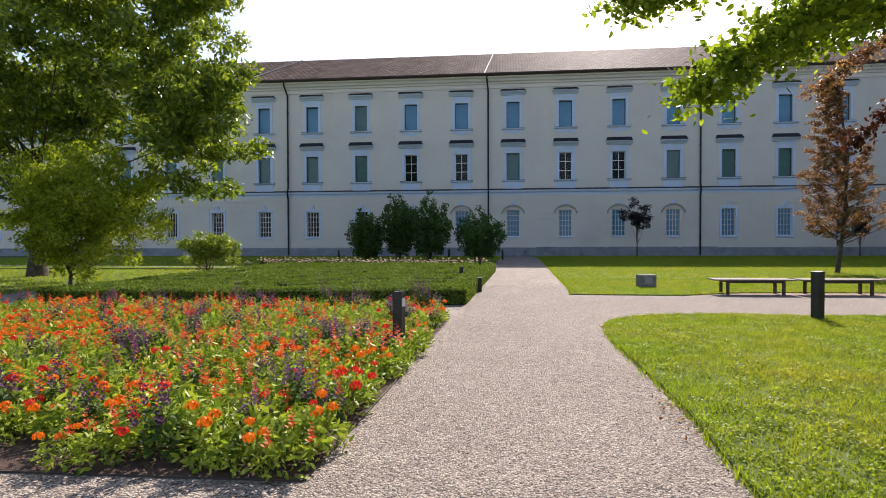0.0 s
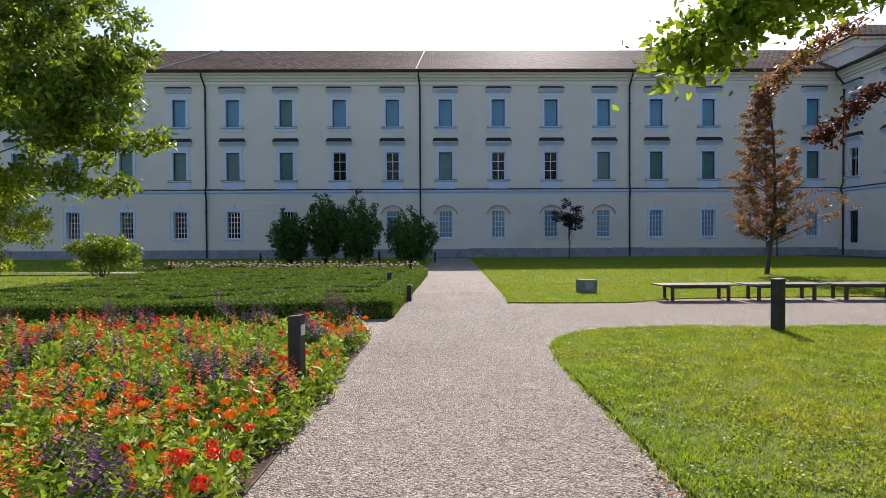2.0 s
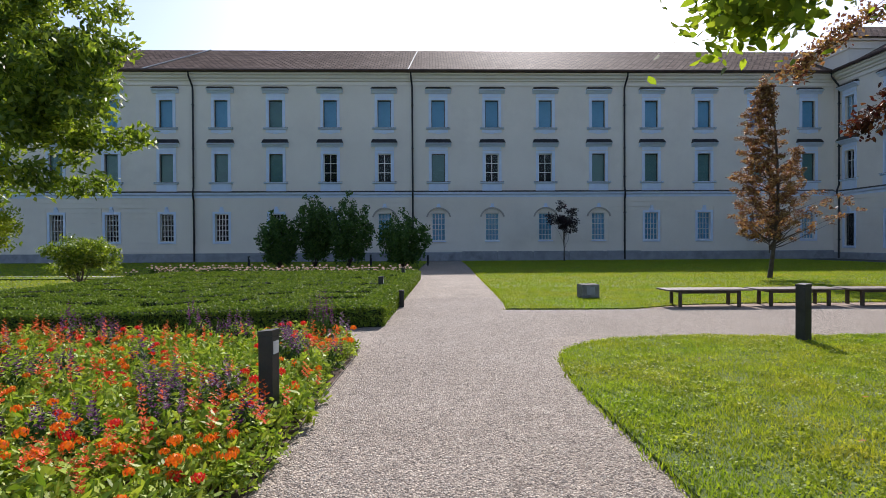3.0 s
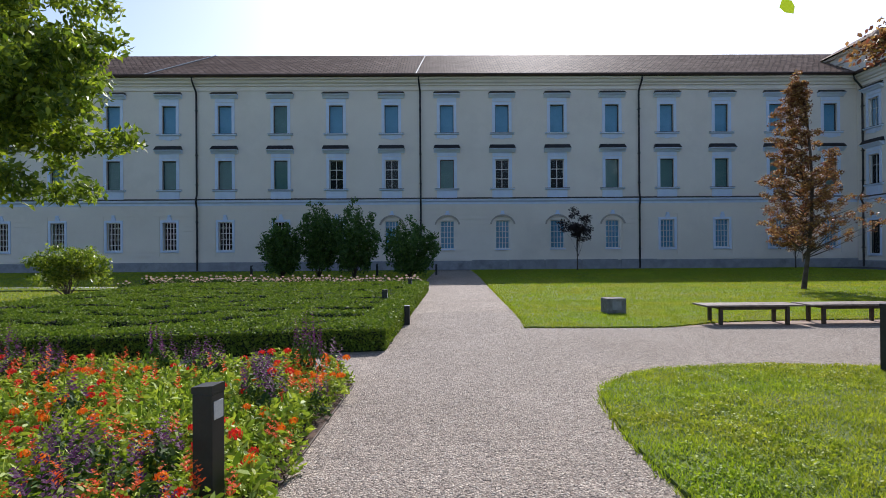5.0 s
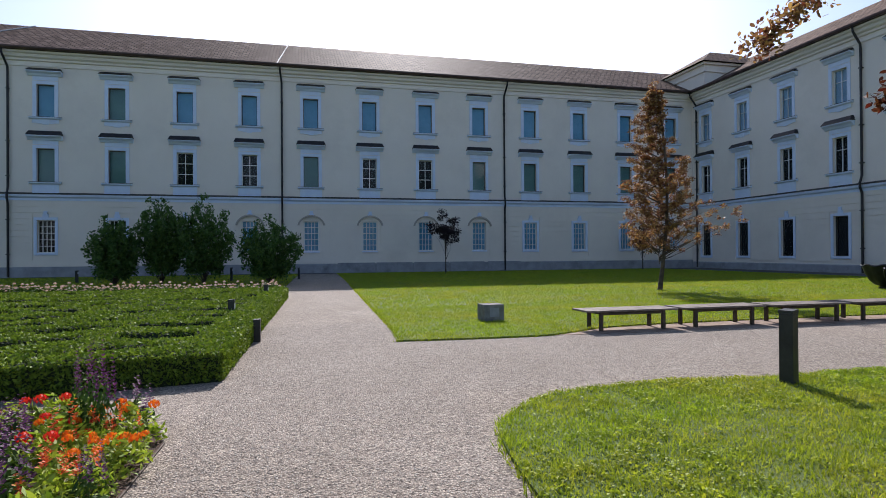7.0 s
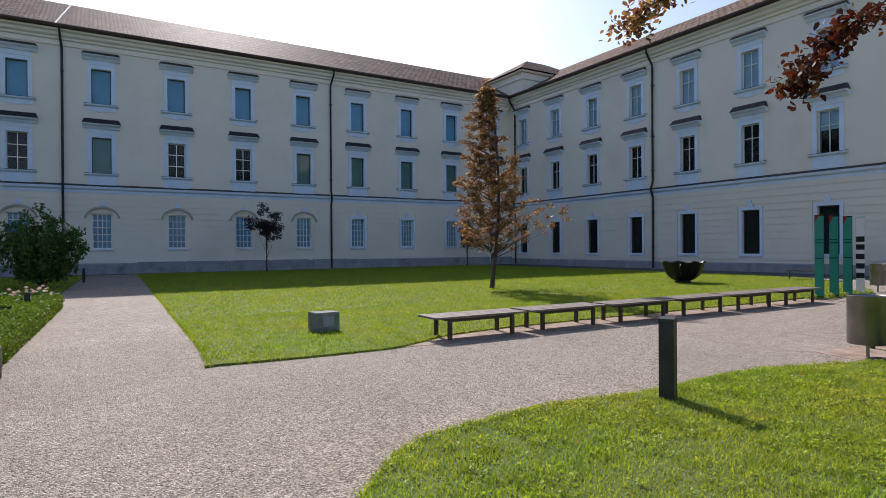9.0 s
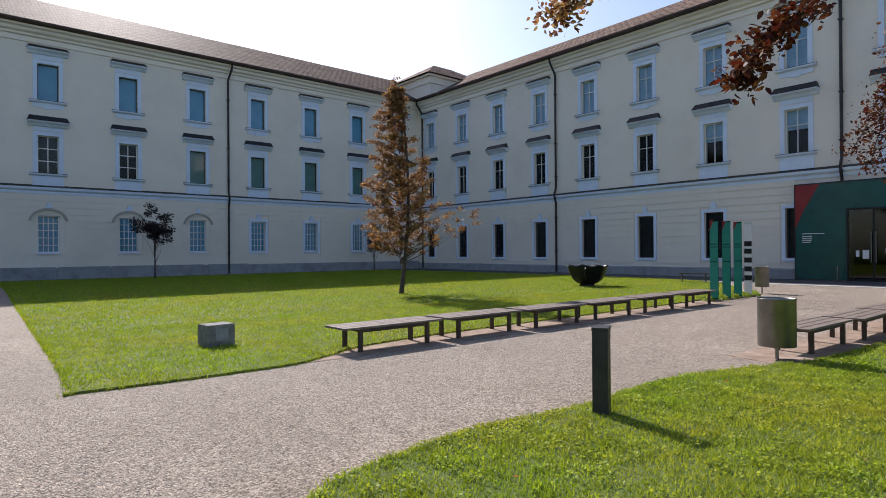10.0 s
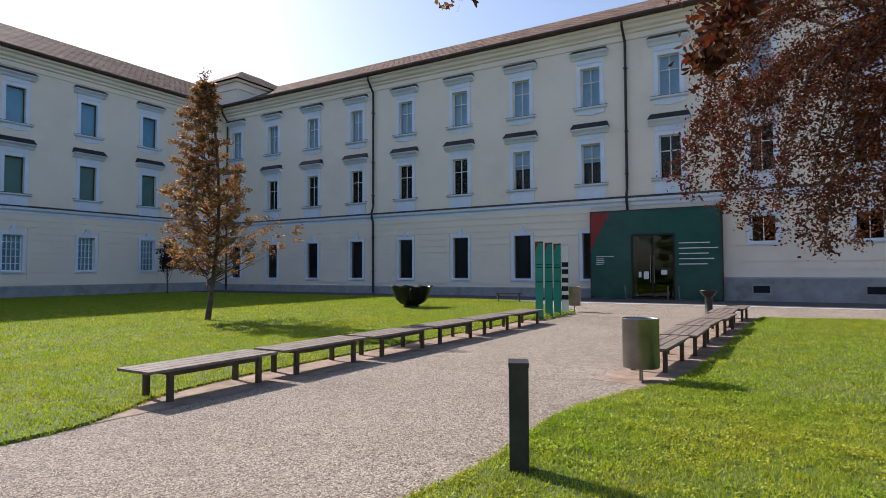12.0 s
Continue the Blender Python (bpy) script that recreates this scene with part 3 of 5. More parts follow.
# ---- buildings ----
def wall(name, x0, x1, z1, holes, thick, m, label):
    """A wall in its own plane (front at y = 0, looking to -y) with openings cut through it."""
    xs = sorted({x0, x1, *[h[0] for h in holes], *[h[1] for h in holes]})
    zs = sorted({0.0, z1, *[h[2] for h in holes], *[h[3] for h in holes]})
    bm = bmesh.new()
    grid = {}

    def at(i, j, y):
        if (i, j, y) not in grid:
            grid[i, j, y] = bm.verts.new((xs[i], y, zs[j]))
        return grid[i, j, y]
    hole_cells = set()
    for h in holes:
        for i in range(xs.index(h[0]), xs.index(h[1])):
            for j in range(zs.index(h[2]), zs.index(h[3])):
                hole_cells.add((i, j))
    for i in range(len(xs) - 1):
        for j in range(len(zs) - 1):
            if (i, j) in hole_cells:
                continue
            bm.faces.new((at(i, j, 0), at(i + 1, j, 0), at(i + 1, j + 1, 0), at(i, j + 1, 0)))
            bm.faces.new((at(i, j, thick), at(i, j + 1, thick), at(i + 1, j + 1, thick), at(i + 1, j, thick)))
            for di, dj, a_, b_ in ((-1, 0, (i, j), (i, j + 1)), (1, 0, (i + 1, j + 1), (i + 1, j)), (0, -1, (i + 1, j), (i, j)), (0, 1, (i, j + 1), (i + 1, j + 1))):
                k = (i + di, j + dj)
                if k in hole_cells or not (0 <= k[0] < len(xs) - 1 and 0 <= k[1] < len(zs) - 1):
                    bm.faces.new((at(*a_, 0), at(*a_, thick), at(*b_, thick), at(*b_, 0)))
    bmesh.ops.recalc_face_normals(bm, faces=bm.faces[:])
    ob = part(name, bm, "stucco")
    ob.matrix_basis = m
    return tagged(ob, label, "wall", kind="structure")


def sweep(name, profile, x0, x1, mat, parent, label=""):
    """A moulding of (y, z) profile run along x."""
    bm = bmesh.new()
    a_, b_ = [[bm.verts.new((x, y, z)) for y, z in profile] for x in (x0, x1)]
    for i in range(len(profile)):
        j = (i + 1) % len(profile)
        bm.faces.new((a_[i], a_[j], b_[j], b_[i]))
    bm.faces.new(a_)
    bm.faces.new(b_[::-1])
    bmesh.ops.recalc_face_normals(bm, faces=bm.faces[:])
    return part(name, bm, mat, parent, label)


def courses(name, x0, x1, holes, parent):
    """Rusticated courses of the ground floor, cut at the openings."""
    bm = bmesh.new()
    for i in range(11):
        z0, z1 = 0.76 + i * 0.415, 0.76 + i * 0.415 + 0.36
        cut = sorted((h[0] - 0.26, h[1] + 0.26) for h in holes if h[2] - 0.25 < z1 and h[3] + 0.3 > z0 and h[3] < 5.3)
        x = x0
        for c0, c1 in cut + [(x1, x1)]:
            if c0 - x > 0.05:
                add_box(bm, x, c0, -0.045, 0.01, z0, z1)
            x = max(x, c1)
    return part(name, bm, "stucco", parent)


Z = dict(low=(1.70, 3.98), mid=(6.62, 8.96), high=(11.14, 13.42), arch=(1.70, 3.98), tall=(1.10, 3.76), raised=(3.0, 4.35))
W2 = 0.56


def ring(x, z0, z1, wide, y0, y1, sill=True):
    d = [(-x - wide, -x, y0, y1, z0 - (wide if sill else 0), z1 + wide), (x, x + wide, y0, y1, z0 - (wide if sill else 0), z1 + wide), (-x, x, y0, y1, z1, z1 + wide)]
    if sill:
        d.append((-x, x, y0, y1, z0 - wide, z0))
    return boxes(*d)


def window(kind, m, label, blind, frame_mat, rows, cols, glass_in=0.2):
    """One window with its painted surround; local x along the wall, front at y = 0."""
    z0, z1 = Z[kind]
    w = thing("window", m, label, "window", kind="structure")
    upper = kind in ("mid", "high")
    if kind != "arch":
        part("surround", ring(W2, z0, z1, 0.23 if upper else 0.18, -0.055, 0.0, not upper), "trim", w, "pale painted stucco surround")
    if upper:
        hood = [(-0.42, z1 + 0.80), (-0.42, z1 + 0.86), (0.0, z1 + 0.98), (0.0, z1 + 0.56), (-0.12, z1 + 0.56), (-0.22, z1 + 0.70)]
        sweep("hood", hood, -1.07, 1.07, "trim", w)
        up = 0.32 if kind == "mid" else 0.2
        bm = bmesh.new()
        lo = [bm.verts.new(q) for q in ((-1.1, -0.45, z1 + 0.865), (1.1, -0.45, z1 + 0.865), (1.1, 0.0, z1 + 0.87), (-1.1, 0.0, z1 + 0.87))]
        hi = [bm.verts.new(q) for q in ((-0.98, -0.2, z1 + 0.87 + up), (0.98, -0.2, z1 + 0.87 + up), (0.98, 0.0, z1 + 0.89 + up), (-0.98, 0.0, z1 + 0.89 + up))]
        bm.faces.new(lo[::-1])
        bm.faces.new(hi)
        for i in range(4):
            bm.faces.new((lo[i], lo[(i + 1) % 4], hi[(i + 1) % 4], hi[i]))
        part("hood_flashing", bm, "sheet", w, "dark sheet-metal cover")
        sweep("frieze", [(-0.04, z1 + 0.27), (-0.04, z1 + 0.56), (0.0, z1 + 0.56), (0.0, z1 + 0.27)], -0.79, 0.79, "trim", w)
        sweep("sill", [(-0.2, z0 - 0.1), (-0.2, z0 - 0.02), (0.0, z0 + 0.02), (0.0, z0 - 0.16), (-0.1, z0 - 0.16)], -0.98, 0.98, "trim", w)
        sweep("sill_flashing", [(-0.22, z0 - 0.022), (-0.22, z0 - 0.004), (0.0, z0 + 0.035), (0.0, z0 + 0.018)], -1.0, 1.0, "sheet", w)
        if kind == "mid":
            part("apron", boxes((-0.82, 0.82, -0.05, 0.0, z0 - 0.86, z0 - 0.16), (-0.5, 0.5, -0.075, -0.05, z0 - 0.62, z0 - 0.34)), "trim", w)
        else:
            part("apron", boxes((-0.82, 0.82, -0.04, 0.0, z0 - 0.42, z0 - 0.16), (-0.2, 0.2, -0.06, 0.0, z0 - 0.52, z0 - 0.16), (-0.5, 0.5, -0.05, 0.0, z0 - 0.46, z0 - 0.42)), "trim", w)
    else:
        up = 0.38 if kind == "arch" else 0.18
        part("keystone", boxes((-0.18, 0.18, -0.085, 0.0, z1 + up, z1 + up + 0.22), (-0.11, 0.11, -0.13, 0.0, z1 + up + 0.22, z1 + up + 0.42)), "trim", w)
        sweep("sill", [(-0.12, z0 - 0.12), (-0.12, z0 - 0.03), (0.0, z0 - 0.01), (0.0, z0 - 0.12)], -0.62, 0.62, "trim", w)
    g = glass_in
    t = 0.05
    fr = part("frame", ring(W2 - t - 0.004, z0 + t + 0.004, z1 - t - 0.004, t, g - 0.03, g + 0.04), frame_mat, w)
    if rows * cols > 1:
        bars = [(-W2 + t + 2 * (W2 - t) * c / cols - 0.022, -W2 + t + 2 * (W2 - t) * c / cols + 0.022, g - 0.04, g + 0.03, z0 + t, z1 - t) for c in range(1, cols)]
        hs = [z1 - (z1 - z0) * 0.36] if rows == 2 else [z0 + (z1 - z0) * r / rows for r in range(1, rows)]
        bars += [(-W2 + t, W2 - t, g - 0.042, g + 0.028, h - 0.022, h + 0.022) for h in hs]
        for bar in bars:
            part("glazing_bar", boxes(bar), frame_mat, fr)
    bmp = bmesh.new()
    bmp.faces.new([bmp.verts.new(p) for p in ((-W2 + t, g, z0 + t), (W2 - t, g, z0 + t), (W2 - t, g, z1 - t), (-W2 + t, g, z1 - t))])
    pane = part("pane", bmp, "glass", w)
    pane.visible_shadow = False
    # The near-black kind is an added sheet imitating a dark room, not cloth.
    if blind:
        name, low = blind
        part("blind" if "blind" in name else "pane_backing", boxes((-W2 + 0.01, W2 - 0.01, g + 0.12, g + 0.15, z0 + (z1 - z0) * low, z1 - 0.01)), name, w)
    return w


def holes_for(centres, kinds):
    return [(c - W2, c + W2, *Z[k]) for c in centres for k in kinds(c)]


# long facade
north_x = [BAY0 + BAY * k for k in COLS]
nm = pose(0, FY, 0)
n_holes = holes_for(north_x, lambda c: ("low", "mid", "high"))
north = wall("wall_north", -60, RX + 0.02, EAVES, n_holes, 0.5, nm, "long cream stucco facade in shade, three storeys")
courses("rusticated_courses", -60, RX - 0.05, n_holes, north)
sweep("plinth", [(-0.09, 0.0), (-0.09, 0.66), (-0.04, 0.72), (0.0, 0.72), (0.0, 0.0)], -60, RX - 0.03, "plinth", north, "grey stone plinth")
STRING = [(-0.05, 5.33), (-0.05, 5.5), (-0.2, 5.6), (-0.22, 5.74), (0.0, 5.86), (0.0, 5.33)]
sweep("string_course", STRING, -60, RX - 0.05, "trim", north)
sweep("string_flashing", [(-0.24, 5.745), (-0.24, 5.765), (0.0, 5.885), (0.0, 5.865)], -60, RX - 0.05, "sheet", north)
CORNICE = [(0.0, 14.62), (-0.07, 14.62), (-0.07, 14.74), (-0.03, 14.76), (-0.03, 14.95), (-0.14, 15.0), (-0.16, 15.12), (-0.3, 15.22), (-0.36, 15.38), (-0.5, 15.46), (-0.52, 15.58), (0.0, 15.58)]
sweep("cornice", CORNICE, -60, RX - 0.05, "stucco", north)
GUTTER = [(-0.55, 15.6), (-0.72, 15.6), (-0.76, 15.7), (-0.76, 15.8), (-0.55, 15.8)]
sweep("gutter", GUTTER, -60, RX - 0.5, "gutter", north, "dark brown eaves gutter")

DARK_MID = {-5: 0.0, -4: 0.0, -2: 0.0, -1: 0.0}
protos = {}


def place_window(key, m, *args):
    if key not in protos:
        protos[key] = window(args[0], m, *args[1:])
    else:
        copy_thing(protos[key], m)


for k, x in zip(COLS, north_x):
    m = pose(x, FY, 0)
    arch = -4 <= k <= 0
    # The blinds below hold the panes' sky reflection in their colour.
    place_window("high_n" + ("g" if k in (-6,) else ""), m, "high", "tall upper window with lowered blind, pale surround and dark hood", ("blind_teal_reflect" if k == -6 else "blind_sky_reflect", 0.0), "frame_brown", 1, 1)
    if k in DARK_MID:
        place_window("mid_n_dark", m, "mid", "tall dark window with pale glazing bars and hood", ("room_shade", 0.0), "frame_white", 3, 2)
    else:
        place_window("mid_n", m, "mid", "tall middle window with greenish blind and dark hood", ("blind_teal_reflect", 0.0), "frame_brown", 1, 1)
    place_window("low_arch" if arch else "low_n_blind" if k > 0 else "low_n", m, "arch" if arch else "low", "ground-floor window with white lattice bars" + (" under an arch" if arch else ""), ("blind_sky_reflect", 0.0) if arch or k > 0 else None, "frame_white", 5, 4)

# blind arches over five ground-floor windows
for k in range(-4, 1):
    x = BAY0 + BAY * k
    bm = bmesh.new()
    n, r0, r1, zc = 20, 0.93, 1.06, 3.5
    rows_ = []
    for i in range(n + 1):
        t = math.pi * (0.06 + 0.88 * i / n)
        c, s = math.cos(t), math.sin(t)
        rows_.append([bm.verts.new((r * c, y, zc + r * 0.92 * s)) for r, y in ((r0, -0.03), (r0, -0.16), (r1, -0.16), (r1, -0.03))])
    for p, q in zip(rows_, rows_[1:]):
        for i in range(3):
            bm.faces.new((p[i], p[i + 1], q[i + 1], q[i]))
    bmesh.ops.recalc_face_normals(bm, faces=bm.faces[:])
    # The moulding's shade line is drawn by its darker colour.
    ar = part("arch_moulding", bm, "arch", north)
    ar.matrix_parent_inverse = nm.inverted()
    ar.matrix_basis = pose(x, FY, 0)

# the wing at right angles
rm = pose(RX, 0, 0, 0, 0, -90)        # local x runs to -y
PORTAL = (12.7, 19.5)


def right_kinds(c):
    y = -c
    return ("mid", "high") if PORTAL[0] - 0.5 < y < PORTAL[1] - 1 else ("raised", "mid", "high") if y < 12 else ("tall", "mid", "high")


r_holes = holes_for([-y for y in RIGHT], right_kinds) + [(-17.1, -15.05, 0.02, 3.5)]
east = wall("wall_east", -(FY + 0.5), 14.0, EAVES, r_holes, 0.5, rm, "cream stucco wing in shade, three storeys")
courses("rusticated_courses", -FY + 0.12, 14.0, [h for h in r_holes] + [(-19.3, -12.9, 0.0, 4.9)], east)
sweep("plinth", [(-0.07, 0.0), (-0.07, 0.5), (-0.03, 0.56), (0.0, 0.56), (0.0, 0.0)], -FY + 0.1, -19.6, "plinth", east, "low grey plinth")
sweep("plinth", [(-0.09, 0.0), (-0.09, 1.15), (-0.04, 1.22), (0.0, 1.22), (0.0, 0.0)], -12.6, 14.0, "plinth", east, "tall grey plinth")
sweep("string_course", [(y, z - 0.12) for y, z in STRING], -FY + 0.25, 14.0, "trim", east)
sweep("string_flashing", [(-0.24, 5.625), (-0.24, 5.645), (0.0, 5.765), (0.0, 5.745)], -FY + 0.25, 14.0, "sheet", east)
sweep("cornice", CORNICE, -FY + 0.55, 14.0, "stucco", east)
sweep("gutter", GUTTER, -FY + 0.8, 14.0, "gutter", east, "dark brown eaves gutter")
for i, y in enumerate(RIGHT):
    m = rm @ pose(-y, 0, 0)
    place_window("high_e", m, "high", "upper window with white casements, pale surround and hood", ("pane_backing", 0.0), "frame_white", 2, 2)
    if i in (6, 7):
        place_window("mid_e_blind", m, "mid", "middle window with white casements and half-drawn blind", ("pane_backing", 0.55 if i == 6 else 0.05), "frame_white", 2, 2)
    else:
        place_window("mid_e", m, "mid", "middle window with white casements and dark panes", ("room_shade", 0.0), "frame_white", 2, 2)
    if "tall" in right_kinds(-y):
        place_window("tall_e", m, "tall", "tall dark ground-floor window in a pale surround", ("room_shade", 0.0), "frame_brown", 1, 1)
    elif "raised" in right_kinds(-y):
        place_window("raised_e", m, "raised", "small raised window with white casements", None, "frame_white", 1, 2)
for y in (10.95, 6.3, 1.9):
    v = thing("cellar_vent", rm @ pose(-y, 0, 0), "dark cellar vent with bars set in the grey plinth", "vent", "cellar vents")
    part("frame", boxes((-0.42, 0.42, -0.13, -0.085, 0.35, 0.43), (-0.42, 0.42, -0.13, -0.085, 0.78, 0.86), (-0.42, -0.36, -0.13, -0.085, 0.43, 0.78), (0.36, 0.42, -0.13, -0.085, 0.43, 0.78)), "plinth", v)
    # Flat near-black plate imitates the shade inside the vent.
    part("grille_shade", boxes((-0.36, 0.36, -0.1, -0.092, 0.43, 0.78)), "room_shade", v)
for j, bx in enumerate((4.4, 7.4, 10.4, 13.4, 16.6)):
    w = 1.5
    tagged(part("plinth_panel", boxes((bx - w, bx + w - 0.12, FY - 0.15, FY - 0.09, 0.0, 0.78)), "plinth"), "low grey stone panel set before the plinth", "stone panel", "plinth panels")


# roofs, with tile courses by UV
def roof_face(bm, uv, pts):
    vs = [bm.verts.new(p) for p in pts]
    f = bm.faces.new(vs)
    o, d = vs[0].co, (vs[1].co - vs[0].co).normalized()
    nrm = f.normal if f.normal.length else (vs[1].co - o).cross(vs[2].co - o).normalized()
    up = nrm.cross(d)
    for lp in f.loops:
        q = lp.vert.co - o
        lp[uv].uv = (q.dot(d), q.dot(up))


def roof(name, faces, label):
    bm = bmesh.new()
    uv = bm.loops.layers.uv.new("UVMap")
    for pts in faces:
        roof_face(bm, uv, pts)
    bm.normal_update()
    return tagged(part(name, bm, "roof"), label, "roof", kind="structure")


E_Y, R_Y, R_Z = FY - 0.62, FY + 7.2, 19.9
E_X, R_X = RX - 0.62, RX + 7.2
roof("roof_north", [[(-60, E_Y, 15.72), (E_X, E_Y, 15.72), (R_X, R_Y, R_Z), (-60, R_Y, R_Z)], [(R_X, R_Y, R_Z), (R_X + 8, R_Y + 8, 15.6), (-60, R_Y + 8, 15.6), (-60, R_Y, R_Z)]], "weathered brown tiled roof of the long building")
roof("roof_east", [[(E_X, E_Y, 15.72), (E_X, -14, 15.72), (R_X, -14, R_Z), (R_X, R_Y, R_Z)], [(R_X, -14, R_Z), (R_X + 8, -14, 15.6), (R_X + 8, R_Y + 8, 15.6), (R_X, R_Y, R_Z)]], "weathered brown tiled roof of the wing")
tagged(part("back_wall", boxes((-60, R_X + 7.5, R_Y + 7, R_Y + 7.4, 0, 15.6), (R_X + 7, R_X + 7.4, -14, R_Y + 7, 0, 15.6), (-60.4, -60, FY, R_Y + 7.4, 0, 19.2), (RX, R_X + 7.4, -14.4, -14, 0, 19.2)), "stucco"), "plain outer walls of the building", "wall", kind="structure")
# Interior surfaces are coloured near-black so the rooms look unlit.
tagged(part("floor_inside", boxes((-60, R_X + 7, FY + 0.5, R_Y + 7, 5.2, 5.4), (-60, R_X + 7, FY + 0.5, R_Y + 7, 10.2, 10.4), (RX + 0.5, R_X + 7, -14, FY + 0.5, 5.2, 5.4), (RX + 0.5, R_X + 7, -14, FY + 0.5, 10.2, 10.4), (-60, R_X + 7, FY + 4, FY + 4.2, 0, 15.5), (RX + 4, RX + 4.2, -14, FY + 4, 0, 15.5)), "room_shade"), "storey floors and corridor walls inside, near-black in place of room shade", "floor", kind="structure")


def on_north_roof(x, up):
    return Vector((x, E_Y + (R_Y - E_Y) * up, 15.72 + (R_Z - 15.72) * up + 0.05))


for x0, x1 in ((BAY0 - 8.4 * BAY, BAY0 - 7.75 * BAY), (BAY0 - 3.55 * BAY, BAY0 - 3.4 * BAY)):
    tagged(part("roof_strip", tube([on_north_roof(x0, 0.02), on_north_roof(x1, 0.99)], [0.05, 0.05], 5), "seam"), "pale metal strip running up the tiled roof", "roof strip", "roof strips")

# corner pavilion above the roofs
tagged(part("corner_block", boxes((RX - 0.1, RX + 9, FY - 1.9, FY + 5.0, 15.6, 18.0), (RX - 0.2, RX + 9.1, FY - 2.0, FY + 5.1, 17.2, 17.32), (RX - 0.3, RX + 9.2, FY - 2.1, FY + 5.2, 17.85, 18.05)), "stucco"), "raised stucco corner block with a moulded cornice", "wall", kind="structure")
cx, cy = RX + 4.45, FY + 1.55
c = [(RX - 0.55, FY - 2.35, 18.07), (RX + 9.45, FY - 2.35, 18.07), (RX + 9.45, FY + 5.45, 18.07), (RX - 0.55, FY + 5.45, 18.07)]
r0, r1 = (cx - 1.2, cy, 20.3), (cx + 1.2, cy, 20.3)
roof("roof_pavilion", [[c[0], c[1], r1, r0], [c[1], c[2], r1], [c[2], c[3], r0, r1], [c[3], c[0], r0]], "hipped brown tiled roof over the corner block")


def downpipe(m, kink, label="dark metal downpipe running down the wall"):
    d = thing("downpipe", m, label, "downpipe", "downpipes")
    part("pipe", tube([(0, -0.66, 15.62), (0, -0.62, 15.3), (kink, -0.16, 14.5), (kink, -0.13, 14.2), (kink, -0.13, 6.2), (kink, -0.3, 5.75), (kink, -0.3, 5.5), (kink, -0.14, 5.1), (kink, -0.14, 0.05)], [0.075] * 9, 9), "sheet", d)
    for z in (13, 9.4, 7, 4, 1.6):
        b = part("bracket", boxes((kink - 0.1, kink + 0.1, -0.24, 0.0, z - 0.03, z + 0.03)), "sheet", d)
    return d


downpipe(pose(BAY0 - 7.5 * BAY - 0.15, FY, 0), 0.15)
downpipe(pose(BAY0 - 3.5 * BAY, FY, 0), 0.1)
downpipe(pose(BAY0 + 0.5 * BAY + 0.05, FY, 0), -0.12)
downpipe(rm @ pose(-(FY - 0.6), 0, 0), 0.2)
downpipe(rm @ pose(-35.4, 0, 0), 0.1)
downpipe(rm @ pose(-17.5, 0, 0), 0.05)

# green glass portal
p = thing("entrance_portal", rm, "dark green glass entrance screen with red corner and glazed door", "entrance")
PY = -0.42
part("glass_screen", boxes((-19.45, -17.15, PY, PY + 0.03, 0.05, 4.86), (-17.15, -15.0, PY, PY + 0.03, 3.52, 4.86), (-15.0, -12.72, PY, PY + 0.03, 0.05, 4.86)), "foil_green", p, "dark green printed glass")
bm = bmesh.new()
v = [[bm.verts.new((x, y, z)) for x, z in ((-19.45, 2.6), (-19.1, 3.5), (-18.35, 4.86), (-19.45, 4.86))] for y in (PY - 0.012, PY - 0.004)]
bm.faces.new(v[0][::-1])
bm.faces.new(v[1])
for i in range(4):
    bm.faces.new((v[0][i], v[0][(i + 1) % 4], v[1][(i + 1) % 4], v[1][i]))
part("red_corner", bm, "foil_red", p, "dark red printed corner")
part("screen_frame", boxes((-19.5, -12.67, PY - 0.02, 0.0, 4.86, 4.93), (-12.72, -12.66, PY - 0.02, 0.0, 0.0, 4.86), (-19.5, -19.45, PY - 0.02, 0.0, 0.0, 4.86)), "sheet", p)
part("door_frame", boxes((-17.2, -17.12, PY - 0.05, PY + 0.05, 0.0, 3.56), (-15.04, -14.96, PY - 0.05, PY + 0.05, 0.0, 3.56), (-17.12, -15.04, PY - 0.05, PY + 0.05, 3.46, 3.56), (-16.13, -16.05, PY - 0.03, PY + 0.03, 0.05, 3.46), (-17.12, -15.04, PY - 0.03, PY + 0.03, 0.02, 0.12)), "iron", p, "dark steel door frame")
for x0, x1 in ((-17.12, -16.13), (-16.05, -15.04)):
    pn = part("door_leaf", boxes((x0, x1, PY - 0.005, PY + 0.005, 0.12, 3.46)), "door_glass", p)
    pn.visible_shadow = False
leaf_a = [o for o in p.children if o.name.startswith("door_leaf")]
part("door_handle", boxes((-16.2, -16.17, PY - 0.12, PY - 0.09, 0.9, 2.4), (-16.2, -16.17, PY - 0.09, PY - 0.01, 1.0, 1.03), (-16.2, -16.17, PY - 0.09, PY - 0.01, 2.27, 2.3)), "steel", leaf_a[0], "long steel pull handle")
part("door_handle", boxes((-16.01, -15.98, PY - 0.12, PY - 0.09, 0.9, 2.4), (-16.01, -15.98, PY - 0.09, PY - 0.01, 1.0, 1.03), (-16.01, -15.98, PY - 0.09, PY - 0.01, 2.27, 2.3)), "steel", leaf_a[1], "long steel pull handle")
for x, w_, z, h_ in ((-16.75, 0.14, 1.2, 0.3), (-16.42, 0.26, 1.1, 0.42), (-15.5, 0.3, 1.35, 0.25)):
    part("notice", boxes((x - w_ / 2, x + w_ / 2, PY - 0.016, PY - 0.008, z, z + h_)), "white", leaf_a[0] if x < -16.1 else leaf_a[1], "white paper notice")
